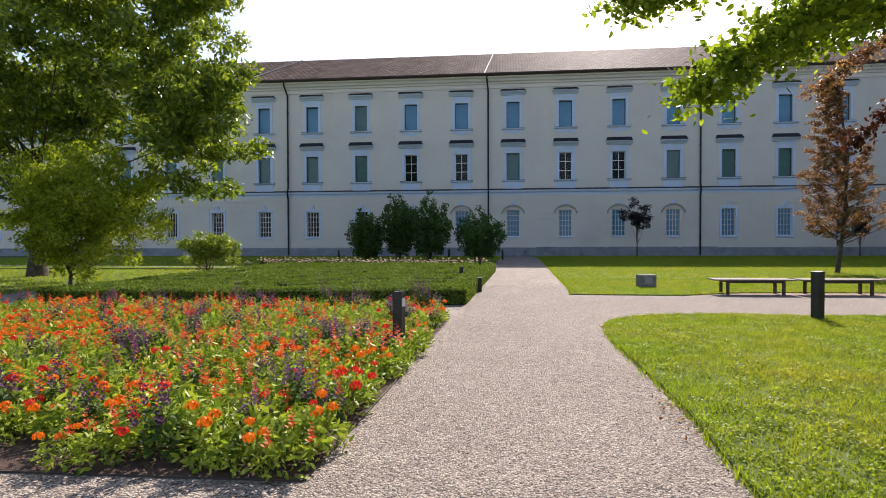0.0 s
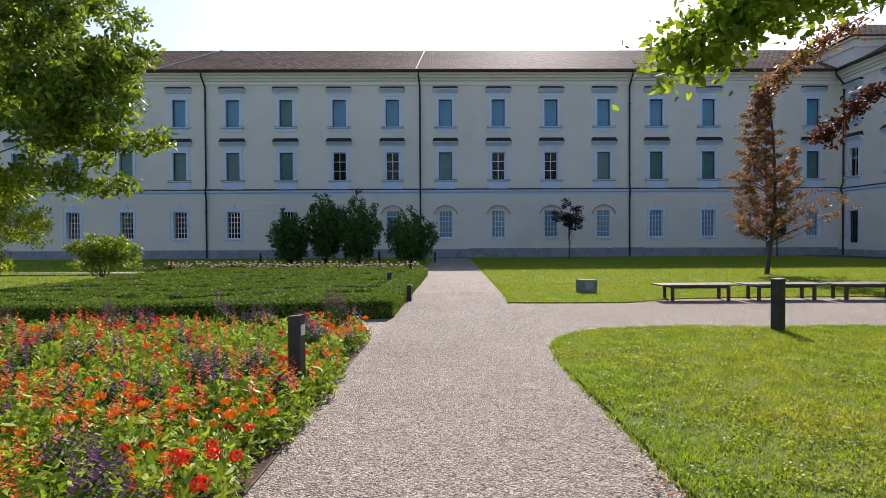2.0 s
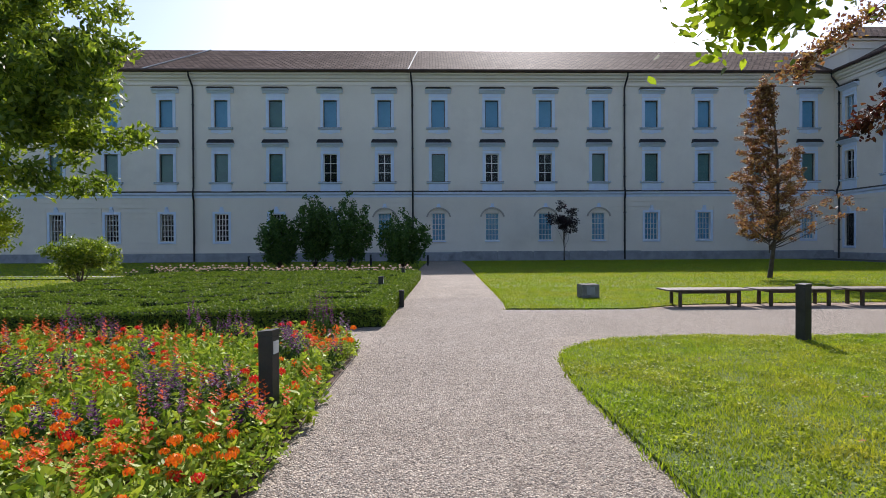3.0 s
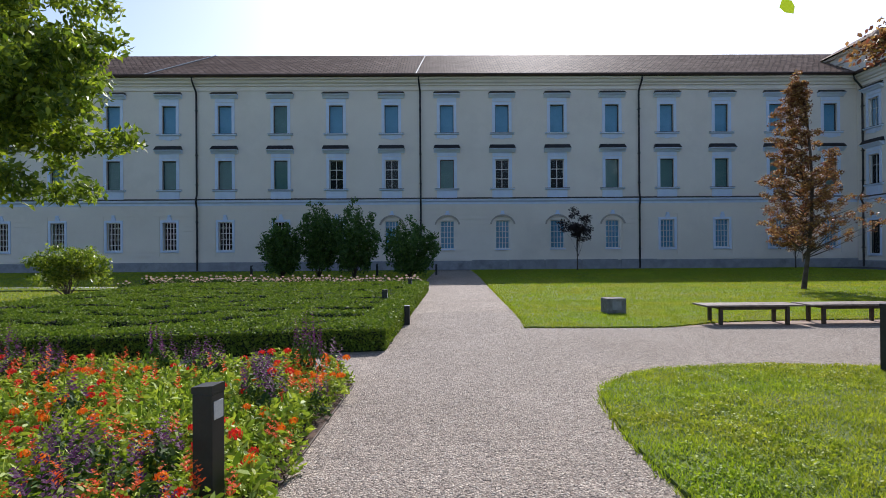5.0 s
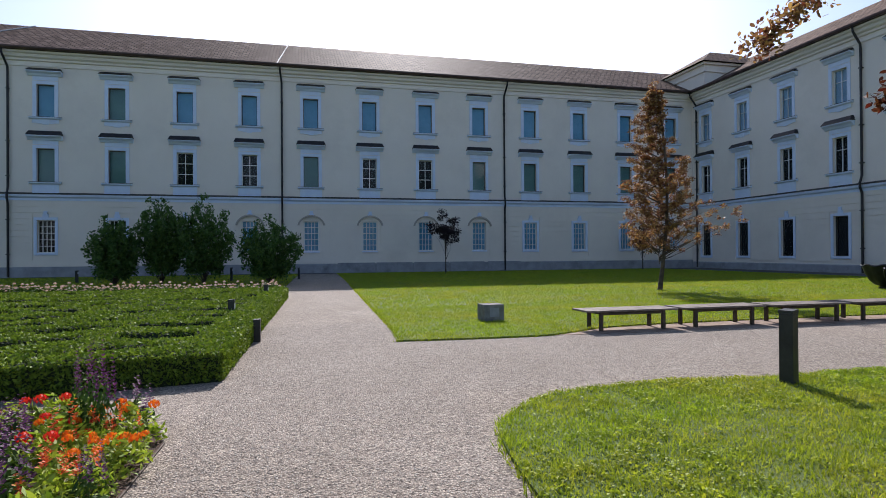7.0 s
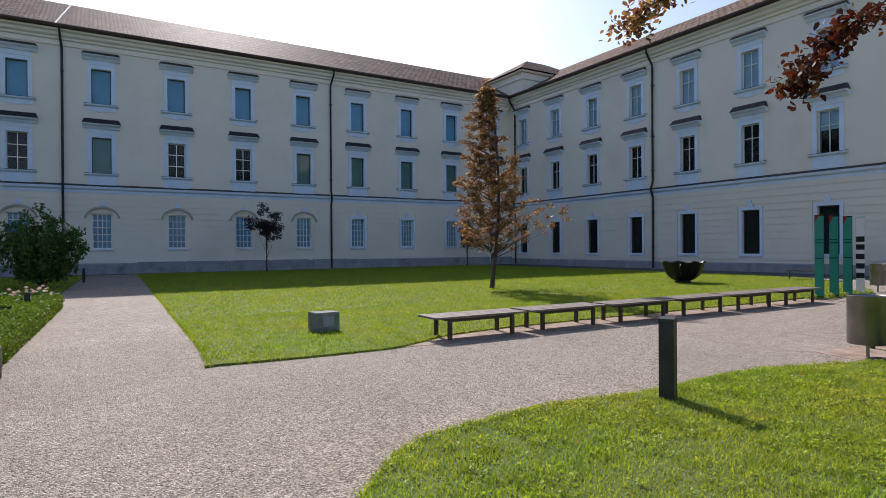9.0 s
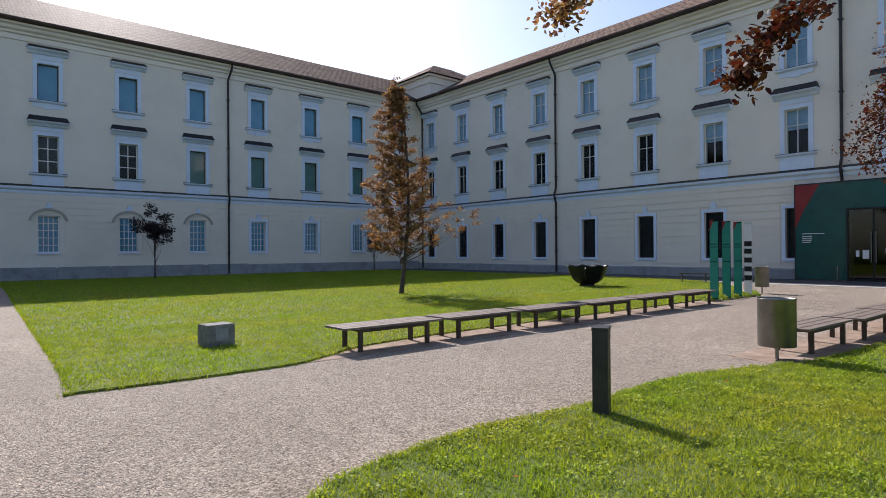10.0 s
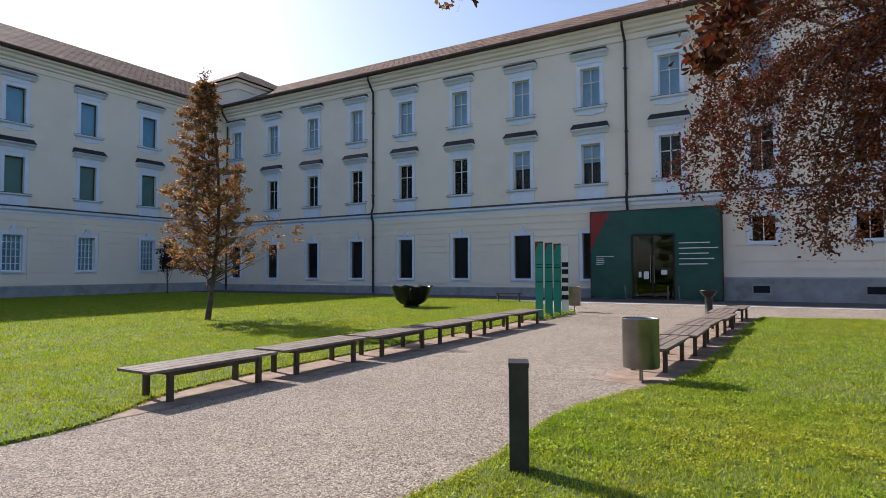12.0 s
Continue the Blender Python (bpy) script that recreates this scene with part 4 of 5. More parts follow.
for i, (wd, z) in enumerate(((1.5, 3.0), (1.9, 2.72), (1.45, 2.44), (1.7, 2.16), (1.4, 1.88))):
    part("text_bar", boxes((-14.75, -14.75 + wd, PY - 0.01, PY - 0.004, z, z + 0.05)), "white", p)
for i, (wd, z) in enumerate(((1.0, 2.35), (0.45, 2.22), (0.45, 2.12), (0.45, 2.02), (0.4, 1.92))):
    part("text_bar", boxes((-19.15, -19.15 + wd, PY - 0.01, PY - 0.004, z, z + 0.035)), "white", p)
for x in (-17.45, -15.25, -14.7):
    part("door_post", tube([(x, PY - 0.5, 0.0), (x, PY - 0.5, 0.75)], [0.035, 0.035], 8), "steel", p)


# ---- furniture of the court ----
def bollard(m, label, h=0.86, a=0.062, lens=True):
    """A square post with a thin cap; a is half its width."""
    b = thing("bollard", m, label, "bollard", "path bollards")
    part("post", boxes((-a, a, -a, a, -0.03, h - 0.05), bevel=0.005), "bollard", b)
    bm = bmesh.new()
    c_ = a + 0.003
    lo = [bm.verts.new((x, y, h - 0.048)) for x, y in ((-c_, -c_), (c_, -c_), (c_, c_), (-c_, c_))]
    hi = [bm.verts.new((x, y, h + dz)) for x, y, dz in ((-c_, -c_, -0.012), (c_, -c_, 0.0), (c_, c_, 0.0), (-c_, c_, -0.012))]
    bm.faces.new(lo[::-1])
    bm.faces.new(hi)
    for i in range(4):
        bm.faces.new((lo[i], lo[(i + 1) % 4], hi[(i + 1) % 4], hi[i]))
    part("cap", bm, "bollard", b)
    if lens:
        part("lamp_lens", boxes((a + 0.0005, a + 0.0045, -0.72 * a, 0.72 * a, h - 0.19, h - 0.09)), "lens", b, "pale lamp window")
    return b


bollard(pose(5.57, 11.6, 0.02, 0, 0, 24), "black square metal path bollard standing at the lawn edge", 0.85, 0.075)
bollard(pose(-1.265, 7.78, 0, 0, 0, -12), "dark square path bollard with lamp window among flowers", 0.82, 0.06)
for x, y, h in ((-1.25, 18.65, 0.62), (-0.9, 24.4, 0.62), (-11.7, 41.4, 0.7), (-3.65, 40.4, 0.78), (0.0, 41.6, 0.7)):
    bollard(pose(x, y, 0.0, 0, 0, -5), "small dark square path bollard beside the path", h)
st = thing("ash_stand", pose(22.7, 12.1, 0), "dark metal ash stand with flared top beside the benches", "ash stand")
part("post", lathe([(0.17, 0.0), (0.16, 0.02), (0.12, 0.05), (0.115, 0.66), (0.13, 0.7)], 20), "bollard", st, smooth=True)
part("bowl", lathe([(0.12, 0.68), (0.2, 0.74), (0.26, 0.86), (0.27, 0.9), (0.24, 0.9), (0.18, 0.8), (0.01, 0.76)], 24), "iron", st, smooth=True)
lb = thing("low_rail", pose(28.2, 21.9, 0.012, 0, 0, -60), "low dark metal rail bench on the paving", "rail")
part("top", boxes((-0.65, 0.65, -0.16, 0.16, 0.4, 0.45), bevel=0.006), "leg_metal", lb)
for x in (-0.55, 0.5):
    part("leg", boxes((x, x + 0.05, -0.12, 0.12, -0.01, 0.4), bevel=0.004), "leg_metal", lb)
h_post = thing("marker_post", pose(-0.62, 16.75, 0), "slim dark post at the side of the box hedge", "post")
part("post", boxes((-0.06, 0.06, -0.06, 0.06, 0, 0.4), bevel=0.006), "bollard", h_post)


def bench(m, label, group):
    """A backless bench: four planks on a steel frame."""
    b = thing("bench", m, label, "bench", group)
    for i in range(4):
        y = -0.32 + i * 0.163
        part("plank", boxes((0.0, 1.98, y, y + 0.148, 0.375, 0.41), bevel=0.006), "wood", b)
    for x in (0.3, 1.66):
        part("crossbar", boxes((x, x + 0.06, -0.27, 0.27, 0.325, 0.374)), "leg_metal", b)
        for y in (-0.27, 0.21):
            part("leg", boxes((x, x + 0.065, y, y + 0.065, -0.02, 0.324), bevel=0.004), "leg_metal", b)
    for y in (-0.25, 0.21):
        part("rail", boxes((0.366, 1.66, y, y + 0.035, 0.31, 0.36)), "leg_metal", b)
    return b


first = bench(pose(5.42, 16.46, 0), "weathered grey wooden bench without back beside the lawn", "benches along the path")
for i in range(1, 6):
    copy_thing(first, pose(5.42 + 2.11 * i, 16.46 + 0.02 * math.sin(i * 2.3), 0, 0, 0, 0.6 * math.sin(i * 1.7)))
for i in range(6):
    copy_thing(first, pose(10.42 + 2.11 * i, 11.62 - 0.06 * i + 0.05 * (-1) ** i, 0, 0, 0, -1.6 + 1.6 * math.sin(i * 1.9)))

b = thing("stone_block", pose(4.24, 18.4, 0.02, 0, 0, 6), "low rough grey stone block standing on the lawn", "stone block")
bm = boxes((-0.235, 0.235, -0.2, 0.2, 0.0, 0.37), bevel=0.012)
bmesh.ops.subdivide_edges(bm, edges=bm.edges[:], cuts=2)
for vv in bm.verts:
    vv.co += Vector((noise.noise(vv.co * 9), noise.noise(vv.co * 9 + Vector((5, 0, 0))), noise.noise(vv.co * 9 + Vector((0, 7, 0))))) * 0.008
part("block", bm, "stone", b)
part("plate", boxes((-0.11, 0.11, -0.213, -0.203, 0.1, 0.3)), "plinth", b, "grey square plate")


def litter_bin(m, r, z0, z1, label):
    b = thing("litter_bin", m, label, "litter bin", "litter bins")
    part("drum", lathe([(r * 0.98, z0), (r, z0 + 0.01), (r, z1 - 0.012), (r + 0.008, z1), (r - 0.006, z1), (r - 0.012, z1 - 0.02), (r - 0.012, z0 + 0.02)], 40), "steel", b, smooth=True)
    part("bottom", lathe([(r * 0.975, z0 + 0.012), (0.005, z0 + 0.012)], 40), "sheet", b)
    part("liner", lathe([(r - 0.02, z1 - 0.05), (r - 0.05, z1 - 0.25), (0.01, z1 - 0.27)], 24), "iron", b)
    for x in (-0.03, 0.03):
        part("leg", tube([(x, 0, -0.02), (x, 0, z0 + 0.01)], [0.014, 0.014], 8), "steel", b)
    return b


litter_bin(pose(9.9, 11.6, 0, 0, 0, 40), 0.25, 0.2, 0.89, "round brushed steel litter bin on thin legs")
litter_bin(pose(23.1, 16.85, 0, 0, 0, 40), 0.23, 0.24, 0.96, "round steel litter bin beside the glass panels")

b = thing("iron_bowl", pose(22.2, 23.75, 0.03), "large black cast bowl with wavy rim on the lawn", "planter bowl")
prof = [(0.34, 0.0), (0.35, 0.04), (0.3, 0.09), (0.48, 0.16), (0.66, 0.34), (0.79, 0.6), (0.88, 0.86), (0.92, 0.9), (0.88, 0.9), (0.82, 0.84), (0.72, 0.58), (0.58, 0.36), (0.4, 0.24), (0.02, 0.2)]
part("bowl", lathe(prof, 64, 0.035, 9), "iron", b, smooth=True)
for s in (-1, 1):
    d = Matrix.Rotation(radians(32 if s > 0 else 212), 4, "Z")
    part("handle", tube([d @ Vector(q) for q in ((0.75, 0, 0.35), (1.0, 0, 0.52), (1.2, 0, 0.72), (1.36, 0.02, 0.82), (1.42, 0.03, 0.78))], [0.035, 0.04, 0.04, 0.05, 0.02], 8), "iron", b)

for i, x in enumerate((18.78, 19.63, 20.46, 21.27)):
    g = thing("glass_panel", pose(x, 16.58, 0, 0, 0, 6), "upright green glass information panel with red tip" if i < 3 else "upright clear panel with small dark pictures", "sign", "glass panels")
    pn = part("sheet", boxes((-0.008, 0.008, -0.125, 0.125, 0.0, 2.5)), "glass_green" if i < 3 else "glass", g)
    if i < 3:
        part("foil", boxes((-0.0125, -0.0095, -0.12, 0.12, 0.1, 2.46)), "foil_green_light", g)
        bm = bmesh.new()
        bm.faces.new([bm.verts.new((-0.016, y * 0.6, z)) for y, z in ((0.2, 2.5), (0.2, 2.2), (0.0, 2.5))])
        part("red_tip", bm, "foil_red", g)
        for z in (1.75, 1.66, 1.2):
            part("text_bar", boxes((-0.019, -0.0145, -0.11, 0.105, z, z + 0.03)), "foil_green", g)
    else:
        part("foil", boxes((-0.0125, -0.0095, -0.12, 0.12, 0.1, 2.45)), "white", g)
        for z in (0.55, 0.85, 1.15, 1.45, 1.7):
            part("picture", boxes((-0.019, -0.0145, -0.115, 0.115, z, z + 0.17)), "iron", g)
    part("shoe", boxes((-0.04, 0.04, -0.21, 0.21, -0.02, 0.06)), "steel", g)


# ---- trees and shrubs ----
def limb(a_, b_, n, bend, seed):
    """Points of a slightly crooked limb from a_ to b_."""
    r = random.Random(seed)
    a_, b_ = Vector(a_), Vector(b_)
    side = Vector((r.uniform(-1, 1), r.uniform(-1, 1), r.uniform(-0.4, 0.6))) * bend * (b_ - a_).length
    return [a_.lerp(b_, i / n) + side * math.sin(math.pi * i / n) + Vector((r.uniform(-1, 1), r.uniform(-1, 1), r.uniform(-1, 1))) * bend * 0.25 * (1 if 0 < i < n else 0) for i in range(n + 1)]


def clumps(centres, radius, per, flat=0.7):
    """Points gathered round centres, thinning outwards."""
    c = np.repeat(np.asarray(centres, float), per, 0)
    d = unit(len(c)) * (rng.uniform(0, 1, len(c)) ** 0.6)[:, None]
    d[:, 2] *= flat
    r = np.repeat(np.asarray(radius, float) * np.ones(len(centres)), per)
    return c + d * r[:, None]


def crown_points(centre, radii, n, hollow=0.55, lumps=9, seed=1, low=-1.0):
    """Clump centres in the outer shell of an uneven, lobed crown."""
    r = np.random.default_rng(seed)
    lob = r.normal(size=(lumps, 3))
    lob /= np.linalg.norm(lob, axis=1, keepdims=True)
    amp = r.uniform(-0.28, 0.3, lumps)
    out = []
    while len(out) < n:
        d = r.normal(size=3)
        d /= np.linalg.norm(d)
        if d[2] < low:
            continue
        k = 1 + (amp * np.exp(-((1 - lob @ d) / 0.18))).sum()
        out.append(np.array(centre) + d * np.array(radii) * k * r.uniform(hollow, 1.0))
    return np.array(out)


def tree(name, base, trunk, centres, radius, per, leaf, mat, label, bark="bark", flat=0.7, droop=0.2, limbs=24, seed=3, lie=0.0, category="tree", level=False):
    """trunk: (height to the fork, radius). Limbs reach from the trunk to some of the clumps."""
    t = thing(name, pose(*base), label, category)
    h, r = trunk
    o = np.array(base)
    top = Vector((0, 0, h))
    pts = limb((0, 0, -0.1), top, 6, 0.03, seed)
    part("trunk", tube(pts, [r * (1.35 if i == 0 else 1 - 0.09 * i) for i in range(7)], 10), bark, t, smooth=True)
    pick = np.random.default_rng(seed).permutation(len(centres))[:limbs]
    bm = bmesh.new()
    for i, k in enumerate(pick):
        e = Vector(centres[k] - o)
        f = pts[2].lerp(pts[-1], (i % 7) / 6) if h > 1.0 else Vector((0.0, 0.0, 0.05))
        if level:
            f = pts[0].lerp(pts[-1], min(0.98, max(0.1, (e.z - 0.45 * math.hypot(e.x, e.y)) / h)))
        rr = r * (0.2 if r > 0.2 else 0.42) * (0.6 + 0.4 * ((i * 7) % 5) / 5)
        lb = tube(limb(f, e, 5, 0.09, seed * 50 + i), [rr * (1 - 0.18 * j) for j in range(6)], 5)
        me = bpy.data.meshes.new("tmp")
        lb.to_mesh(me)
        lb.free()
        bm.from_mesh(me)
        bpy.data.meshes.remove(me)
    part("branchwork", bm, bark, t, smooth=True)["kind"] = "stuff"
    P = clumps(centres - o, radius, per, flat)
    finish("crown", many_mesh("crown", leaf_quads(P, leaf, droop, lie=lie)), mat, t)
    return t


# the large tree at the left
C = np.concatenate([crown_points((-18.9, 22.0, 8.8), (8.2, 5.8, 6.8), 560, 0.3, 18, 4),
                    crown_points((-10.8, 20.6, 6.0), (2.2, 2.0, 3.6), 60, 0.3, 9, 5),
                    crown_points((-11.6, 20.6, 11.2), (2.4, 2.4, 3.0), 50, 0.3, 9, 6)])
C = C[C[:, 2] > 2.3]
tree("broadleaf_tree", (-19.6, 23.4, -0.05), (5.0, 0.34), C, 0.66, 165, 0.23, "leaf_big", "large broadleaf tree with dense deep-green crown on the lawn", limbs=30, seed=11)
C = crown_points((-13.5, 18.0, 2.35), (2.7, 1.9, 2.05), 240, 0.3, 11, 8)
tree("small_tree", (-14.2, 18.5, -0.05), (1.2, 0.07), C, 0.42, 140, 0.125, "leaf_light", "small yellow-green tree standing under the large tree", limbs=30, seed=12)
C = crown_points((-12.6, 24.5, 1.02), (1.5, 1.2, 0.8), 70, 0.3, 12, 9, -0.75)
tree("shrub", (-12.6, 24.5, -0.05), (0.25, 0.06), C, 0.33, 110, 0.12, "leaf_big", "round light green shrub on the lawn", limbs=18, seed=13, category="shrub")

# shrubs before the facade: sheaves of upright stems with pointed tops
for i, (x, y, h, w) in enumerate(((-8.75, 37.6, 3.5, 1.2), (-6.75, 38.2, 4.7, 1.2), (-4.7, 37.8, 4.4, 1.55), (-1.45, 37.2, 3.4, 1.6))):
    r = random.Random(60 + i)
    C = []
    for k in range(30):
        t, lean = k * 2.399, math.sqrt((k + 0.5) / 30)
        top = h * (1.0 - 0.42 * lean ** 1.5) * r.uniform(0.8, 1.04)
        for f in np.linspace(0.24 + 0.1 * r.random(), 1.0, 7):
            C.append((x + w * lean * (0.35 + 0.65 * f) * math.cos(t) + r.gauss(0, 0.1), y + w * lean * (0.35 + 0.65 * f) * math.sin(t) + r.gauss(0, 0.1), top * f))
    tree("shrub", (x, y, 0), (0.3, 0.07), np.array(C), 0.27, 38, 0.19, "leaf_dark", "tall dark green shrub with several stems before the facade", limbs=26, seed=40 + i, category="shrub", flat=1.2, droop=-0.25)

# young copper beech on the lawn: tiers of rising boughs
r = random.Random(5)
cen, hb, bx, by = [], 7.9, 13.5, 25.75
for i in range(96):
    k = (i / 95) ** 1.15
    z = 1.45 + (hb - 1.75) * k
    low = z < 4.1
    sway = -0.06 - 0.22 * math.sin(math.pi * min(1.0, max(0.0, (z - 3.0) / 5.2)))
    full = 2.4 - 0.36 * (z - 1.45) if low else 1.12 - 0.24 * (z - 4.1)
    t = i * 2.399 + r.uniform(-0.5, 0.5)
    reach = full * r.uniform(0.45, 1.15) * (1 + (0.24 if low else 0.0) * math.cos(t + 0.35))
    for f in (0.2, 0.36, 0.52, 0.66, 0.78, 0.9, 1.0)[0 if reach > 0.8 else 2:]:
        g_ = 0.075 * reach
        cen.append((bx + sway + reach * f * math.cos(t) + r.gauss(0, g_), by + reach * f * math.sin(t) + r.gauss(0, g_), z + 0.36 * reach * f ** 1.4 + r.gauss(0, 0.04)))
for i in range(14):                   # a second leader rising from the lower boughs
    f = i / 13
    for j in range(3):
        cen.append((bx + 0.55 + 0.45 * f + r.gauss(0, 0.3 - 0.22 * f), by - 0.15 + r.gauss(0, 0.3 - 0.22 * f), 3.1 + 2.0 * f))
for i in range(9):
    cen.append((bx - 0.35 + 0.02 * i + r.gauss(0, 0.05), by + r.gauss(0, 0.06), hb - 1.5 + 0.2 * i))
tree("copper_beech", (bx, by, 0.02), (7.5, 0.075), np.array(cen), 0.19, 44, 0.095, "leaf_copper", "young copper beech with bronze leaves standing on the lawn", limbs=110, seed=15, lie=0.35, droop=0.1, flat=0.65, level=True)
for x, y, h, w, mat in ((10.6, 48.0, 4.9, 1.25, "leaf_purple"), (27.6, 48.8, 3.9, 0.95, "leaf_purple")):
    C = crown_points((x, y, h * 0.68), (w, w, h * 0.3), 45, 0.2, 7, int(x))
    tree("young_tree", (x, y, 0.0), (h * 0.6, 0.05), C, 0.38, 55, 0.17, mat, "young dark-leaved tree with slender trunk near the facade", limbs=20, seed=int(x) + 1)


def bough(t, tag, points, radii, leaf_mat, leaf, per_m, spread, hang, seed, lie=0.3):
    """A long bough with twigs and leaves, under a tree t whose base is at its origin."""
    o = t.matrix_basis.translation
    pts = [Vector(p) - o for p in points]
    line = []
    for a_, b_ in zip(pts, pts[1:]):
        n = max(2, int((b_ - a_).length / 0.25))
        line += [a_.lerp(b_, i / n) for i in range(n)]
    line.append(pts[-1])
    rad = [radii[0] + (radii[1] - radii[0]) * i / (len(line) - 1) for i in range(len(line))]
    rr = random.Random(seed)
    line = [p + Vector((rr.uniform(-1, 1), rr.uniform(-1, 1), rr.uniform(-1, 1))) * 0.03 for p in line]
    part(tag, tube(line, rad, 6), "bark", t, smooth=True)
    P = []
    for i in range(int(len(line) * per_m)):
        k = rr.uniform(hang[0], 1.0)
        p = line[min(int(k * len(line)), len(line) - 1)]
        d = Vector([min(1.6, max(-1.6, rr.gauss(0, 1))) for _ in range(2)] + [max(-0.9, rr.gauss(0, 0.6)) - hang[1]]) * spread * (1.15 - 0.5 * k)
        for j in range(6):
            q = p + d * (0.3 + 0.14 * j)
            P.append((q.x + rr.gauss(0, 0.05), q.y + rr.gauss(0, 0.05), q.z + rr.gauss(0, 0.05)))
    finish("foliage", many_mesh("foliage", leaf_six(np.array(P), leaf, 0.45, lie=lie, wide=0.55)), leaf_mat, t)


# broadleaf tree whose low bough hangs over the path
t = thing("overhanging_tree", pose(7.6, 1.2, 0.02), "broadleaf tree reaching a leafy low bough over the lawn", "tree")
part("trunk", tube(limb((0, 0, -0.1), (0.3, -0.3, 7.0), 6, 0.02, 3), [0.34, 0.28, 0.25, 0.22, 0.2, 0.17, 0.12], 10), "bark", t, smooth=True)
bough(t, "bough", [(7.7, 1.1, 4.6), (6.2, 3.4, 4.9), (4.5, 5.4, 4.4), (3.15, 6.3, 3.74), (2.45, 6.6, 3.33), (1.98, 6.7, 2.98)], (0.11, 0.012), "leaf_bough", 0.085, 46.0, 0.40, (0.5, 0.3), 71)
bough(t, "bough", [(7.6, 1.2, 5.4), (5.8, 4.0, 5.4), (4.0, 5.8, 4.7), (2.4, 6.5, 4.1), (1.3, 6.8, 3.85)], (0.09, 0.01), "leaf_bough", 0.085, 30.0, 0.34, (0.55, 0.1), 72)
bough(t, "bough", [(7.4, 1.4, 5.0), (5.8, 4.6, 5.0), (4.8, 6.4, 4.3), (3.8, 7.2, 3.85), (3.1, 7.4, 3.62)], (0.07, 0.012), "leaf_bough", 0.085, 42.0, 0.40, (0.45, 0.25), 73)
bough(t, "bough", [(7.4, 1.4, 5.4), (5.9, 5.0, 5.3), (5.0, 7.4, 4.9), (4.3, 8.2, 4.5)], (0.07, 0.012), "leaf_bough", 0.085, 30.0, 0.38, (0.45, 0.2), 74)

# great copper beech beside the wing
C = crown_points((19.0, 5.2, 9.0), (6.0, 6.0, 6.0), 330, 0.4, 12, 55)
C = C[(C[:, 2] > 3.3) & (C[:, 0] > 12.9)]
t = tree("great_copper_beech", (19.5, 3.6, 0.02), (7.0, 0.5), C, 0.7, 170, 0.105, "leaf_copper_dark", "great copper beech with hanging dark red-brown boughs", limbs=70, seed=56, lie=0.3, droop=0.4)
for i in range(26):
    rr = random.Random(200 + i)
    x, y, z = 14.6 + rr.uniform(-0.5, 3.6), 4.2 + 7.0 * ((i * 0.618) % 1.0), rr.uniform(4.6, 6.6)
    zl = rr.uniform(2.0, 2.9) + 0.55 * max(0.0, y - 8.6)
    bough(t, "hanging_bough", [(18.8, 5.0, 8.5), (x + 1.4, y - 0.5, z + 1.1), (x, y + 0.2, z), (x - 0.5, y + 0.5, 0.5 * (z + zl)), (x - 0.8, y + 0.7, zl)], (0.05, 0.007), "leaf_copper_dark", 0.075, 12.0, 0.36, (0.3, 0.35), 300 + i, 0.4)
bough(t, "long_bough", [(18.5, 5.0, 8.0), (13.0, 9.0, 7.9), (9.0, 11.4, 6.3), (7.0, 12.2, 5.1), (5.9, 12.4, 4.25)], (0.05, 0.006), "leaf_copper", 0.075, 3.0, 0.24, (0.9, 0.2), 331)
bough(t, "long_bough", [(18.5, 5.0, 7.6), (12.0, 7.6, 7.2), (8.4, 9.0, 5.6), (6.3, 9.9, 3.75), (5.35, 10.2, 2.95)], (0.05, 0.005), "leaf_copper_dark", 0.068, 2.0, 0.15, (0.93, 0.2), 332)

# ---- box hedge parterre ----
HX0, HX1, HY0, HY1, HH = -10.34, -0.82, 13.55, 26.81, 0.39


def hedge_shift(x, y):
    """The front runs a little askew, and the side follows the path."""
    u = (y - HY0) / (HY1 - HY0)
    v = (HX1 - x) / (HX1 - HX0)
    return x + 0.5 * u * (1 - v), y - 0.9 * (1 - u) * np.minimum(1.0, v * 1.9)


def hedge_height(x, y):
    """Clipped rows in chevrons with deep gaps between, bridged here and there, inside a broad border."""
    chev = np.abs((x / 2.6) % 2 - 1) * 0.85
    v = (y - HY0 - 0.75 + chev) / 1.3
    row, f = np.floor(v), v % 1.0
    bridge = ((x + 1.37 * row) / 2.9) % 1.0 < 0.16
    gap = np.minimum(f, 1 - f) * 1.3          # distance from the middle of a gap
    edge = np.minimum(np.minimum(x - HX0, HX1 - x), np.minimum(y - HY0, HY1 - y))
    k = np.clip((gap - 0.2) / 0.2, 0, 1)
    k = np.where(bridge | (edge < 0.55), 1.0, k)
    top = HH + 0.05 * (field(x, y, 0.5, 41) - 0.5) + 0.03 * (field(x, y, 0.16, 42) - 0.5)
    return 0.03 + (top - 0.03) * (1 - (1 - k) ** 2.2) - 0.05 * np.clip(1 - edge / 0.12, 0, 1) ** 2


slab("hedge_bed", [(-10.2, 12.85), (-6.2, 12.82), (-1.05, 13.75), (-0.6, 26.7), (-10.2, 26.7)], -0.2, 0.008, "soil", "dark soil under the box hedge", "flower bed")
hedge = thing("box_hedge", pose(0, 0, 0), "low clipped box hedge parterre with dark gaps between rows", "hedge")
nx, ny = 120, 166
gx, gy = np.meshgrid(np.linspace(HX0, HX1, nx), np.linspace(HY0, HY1, ny), indexing="ij")
gz = np.maximum(hedge_height(gx, gy) - 0.03, 0.0)
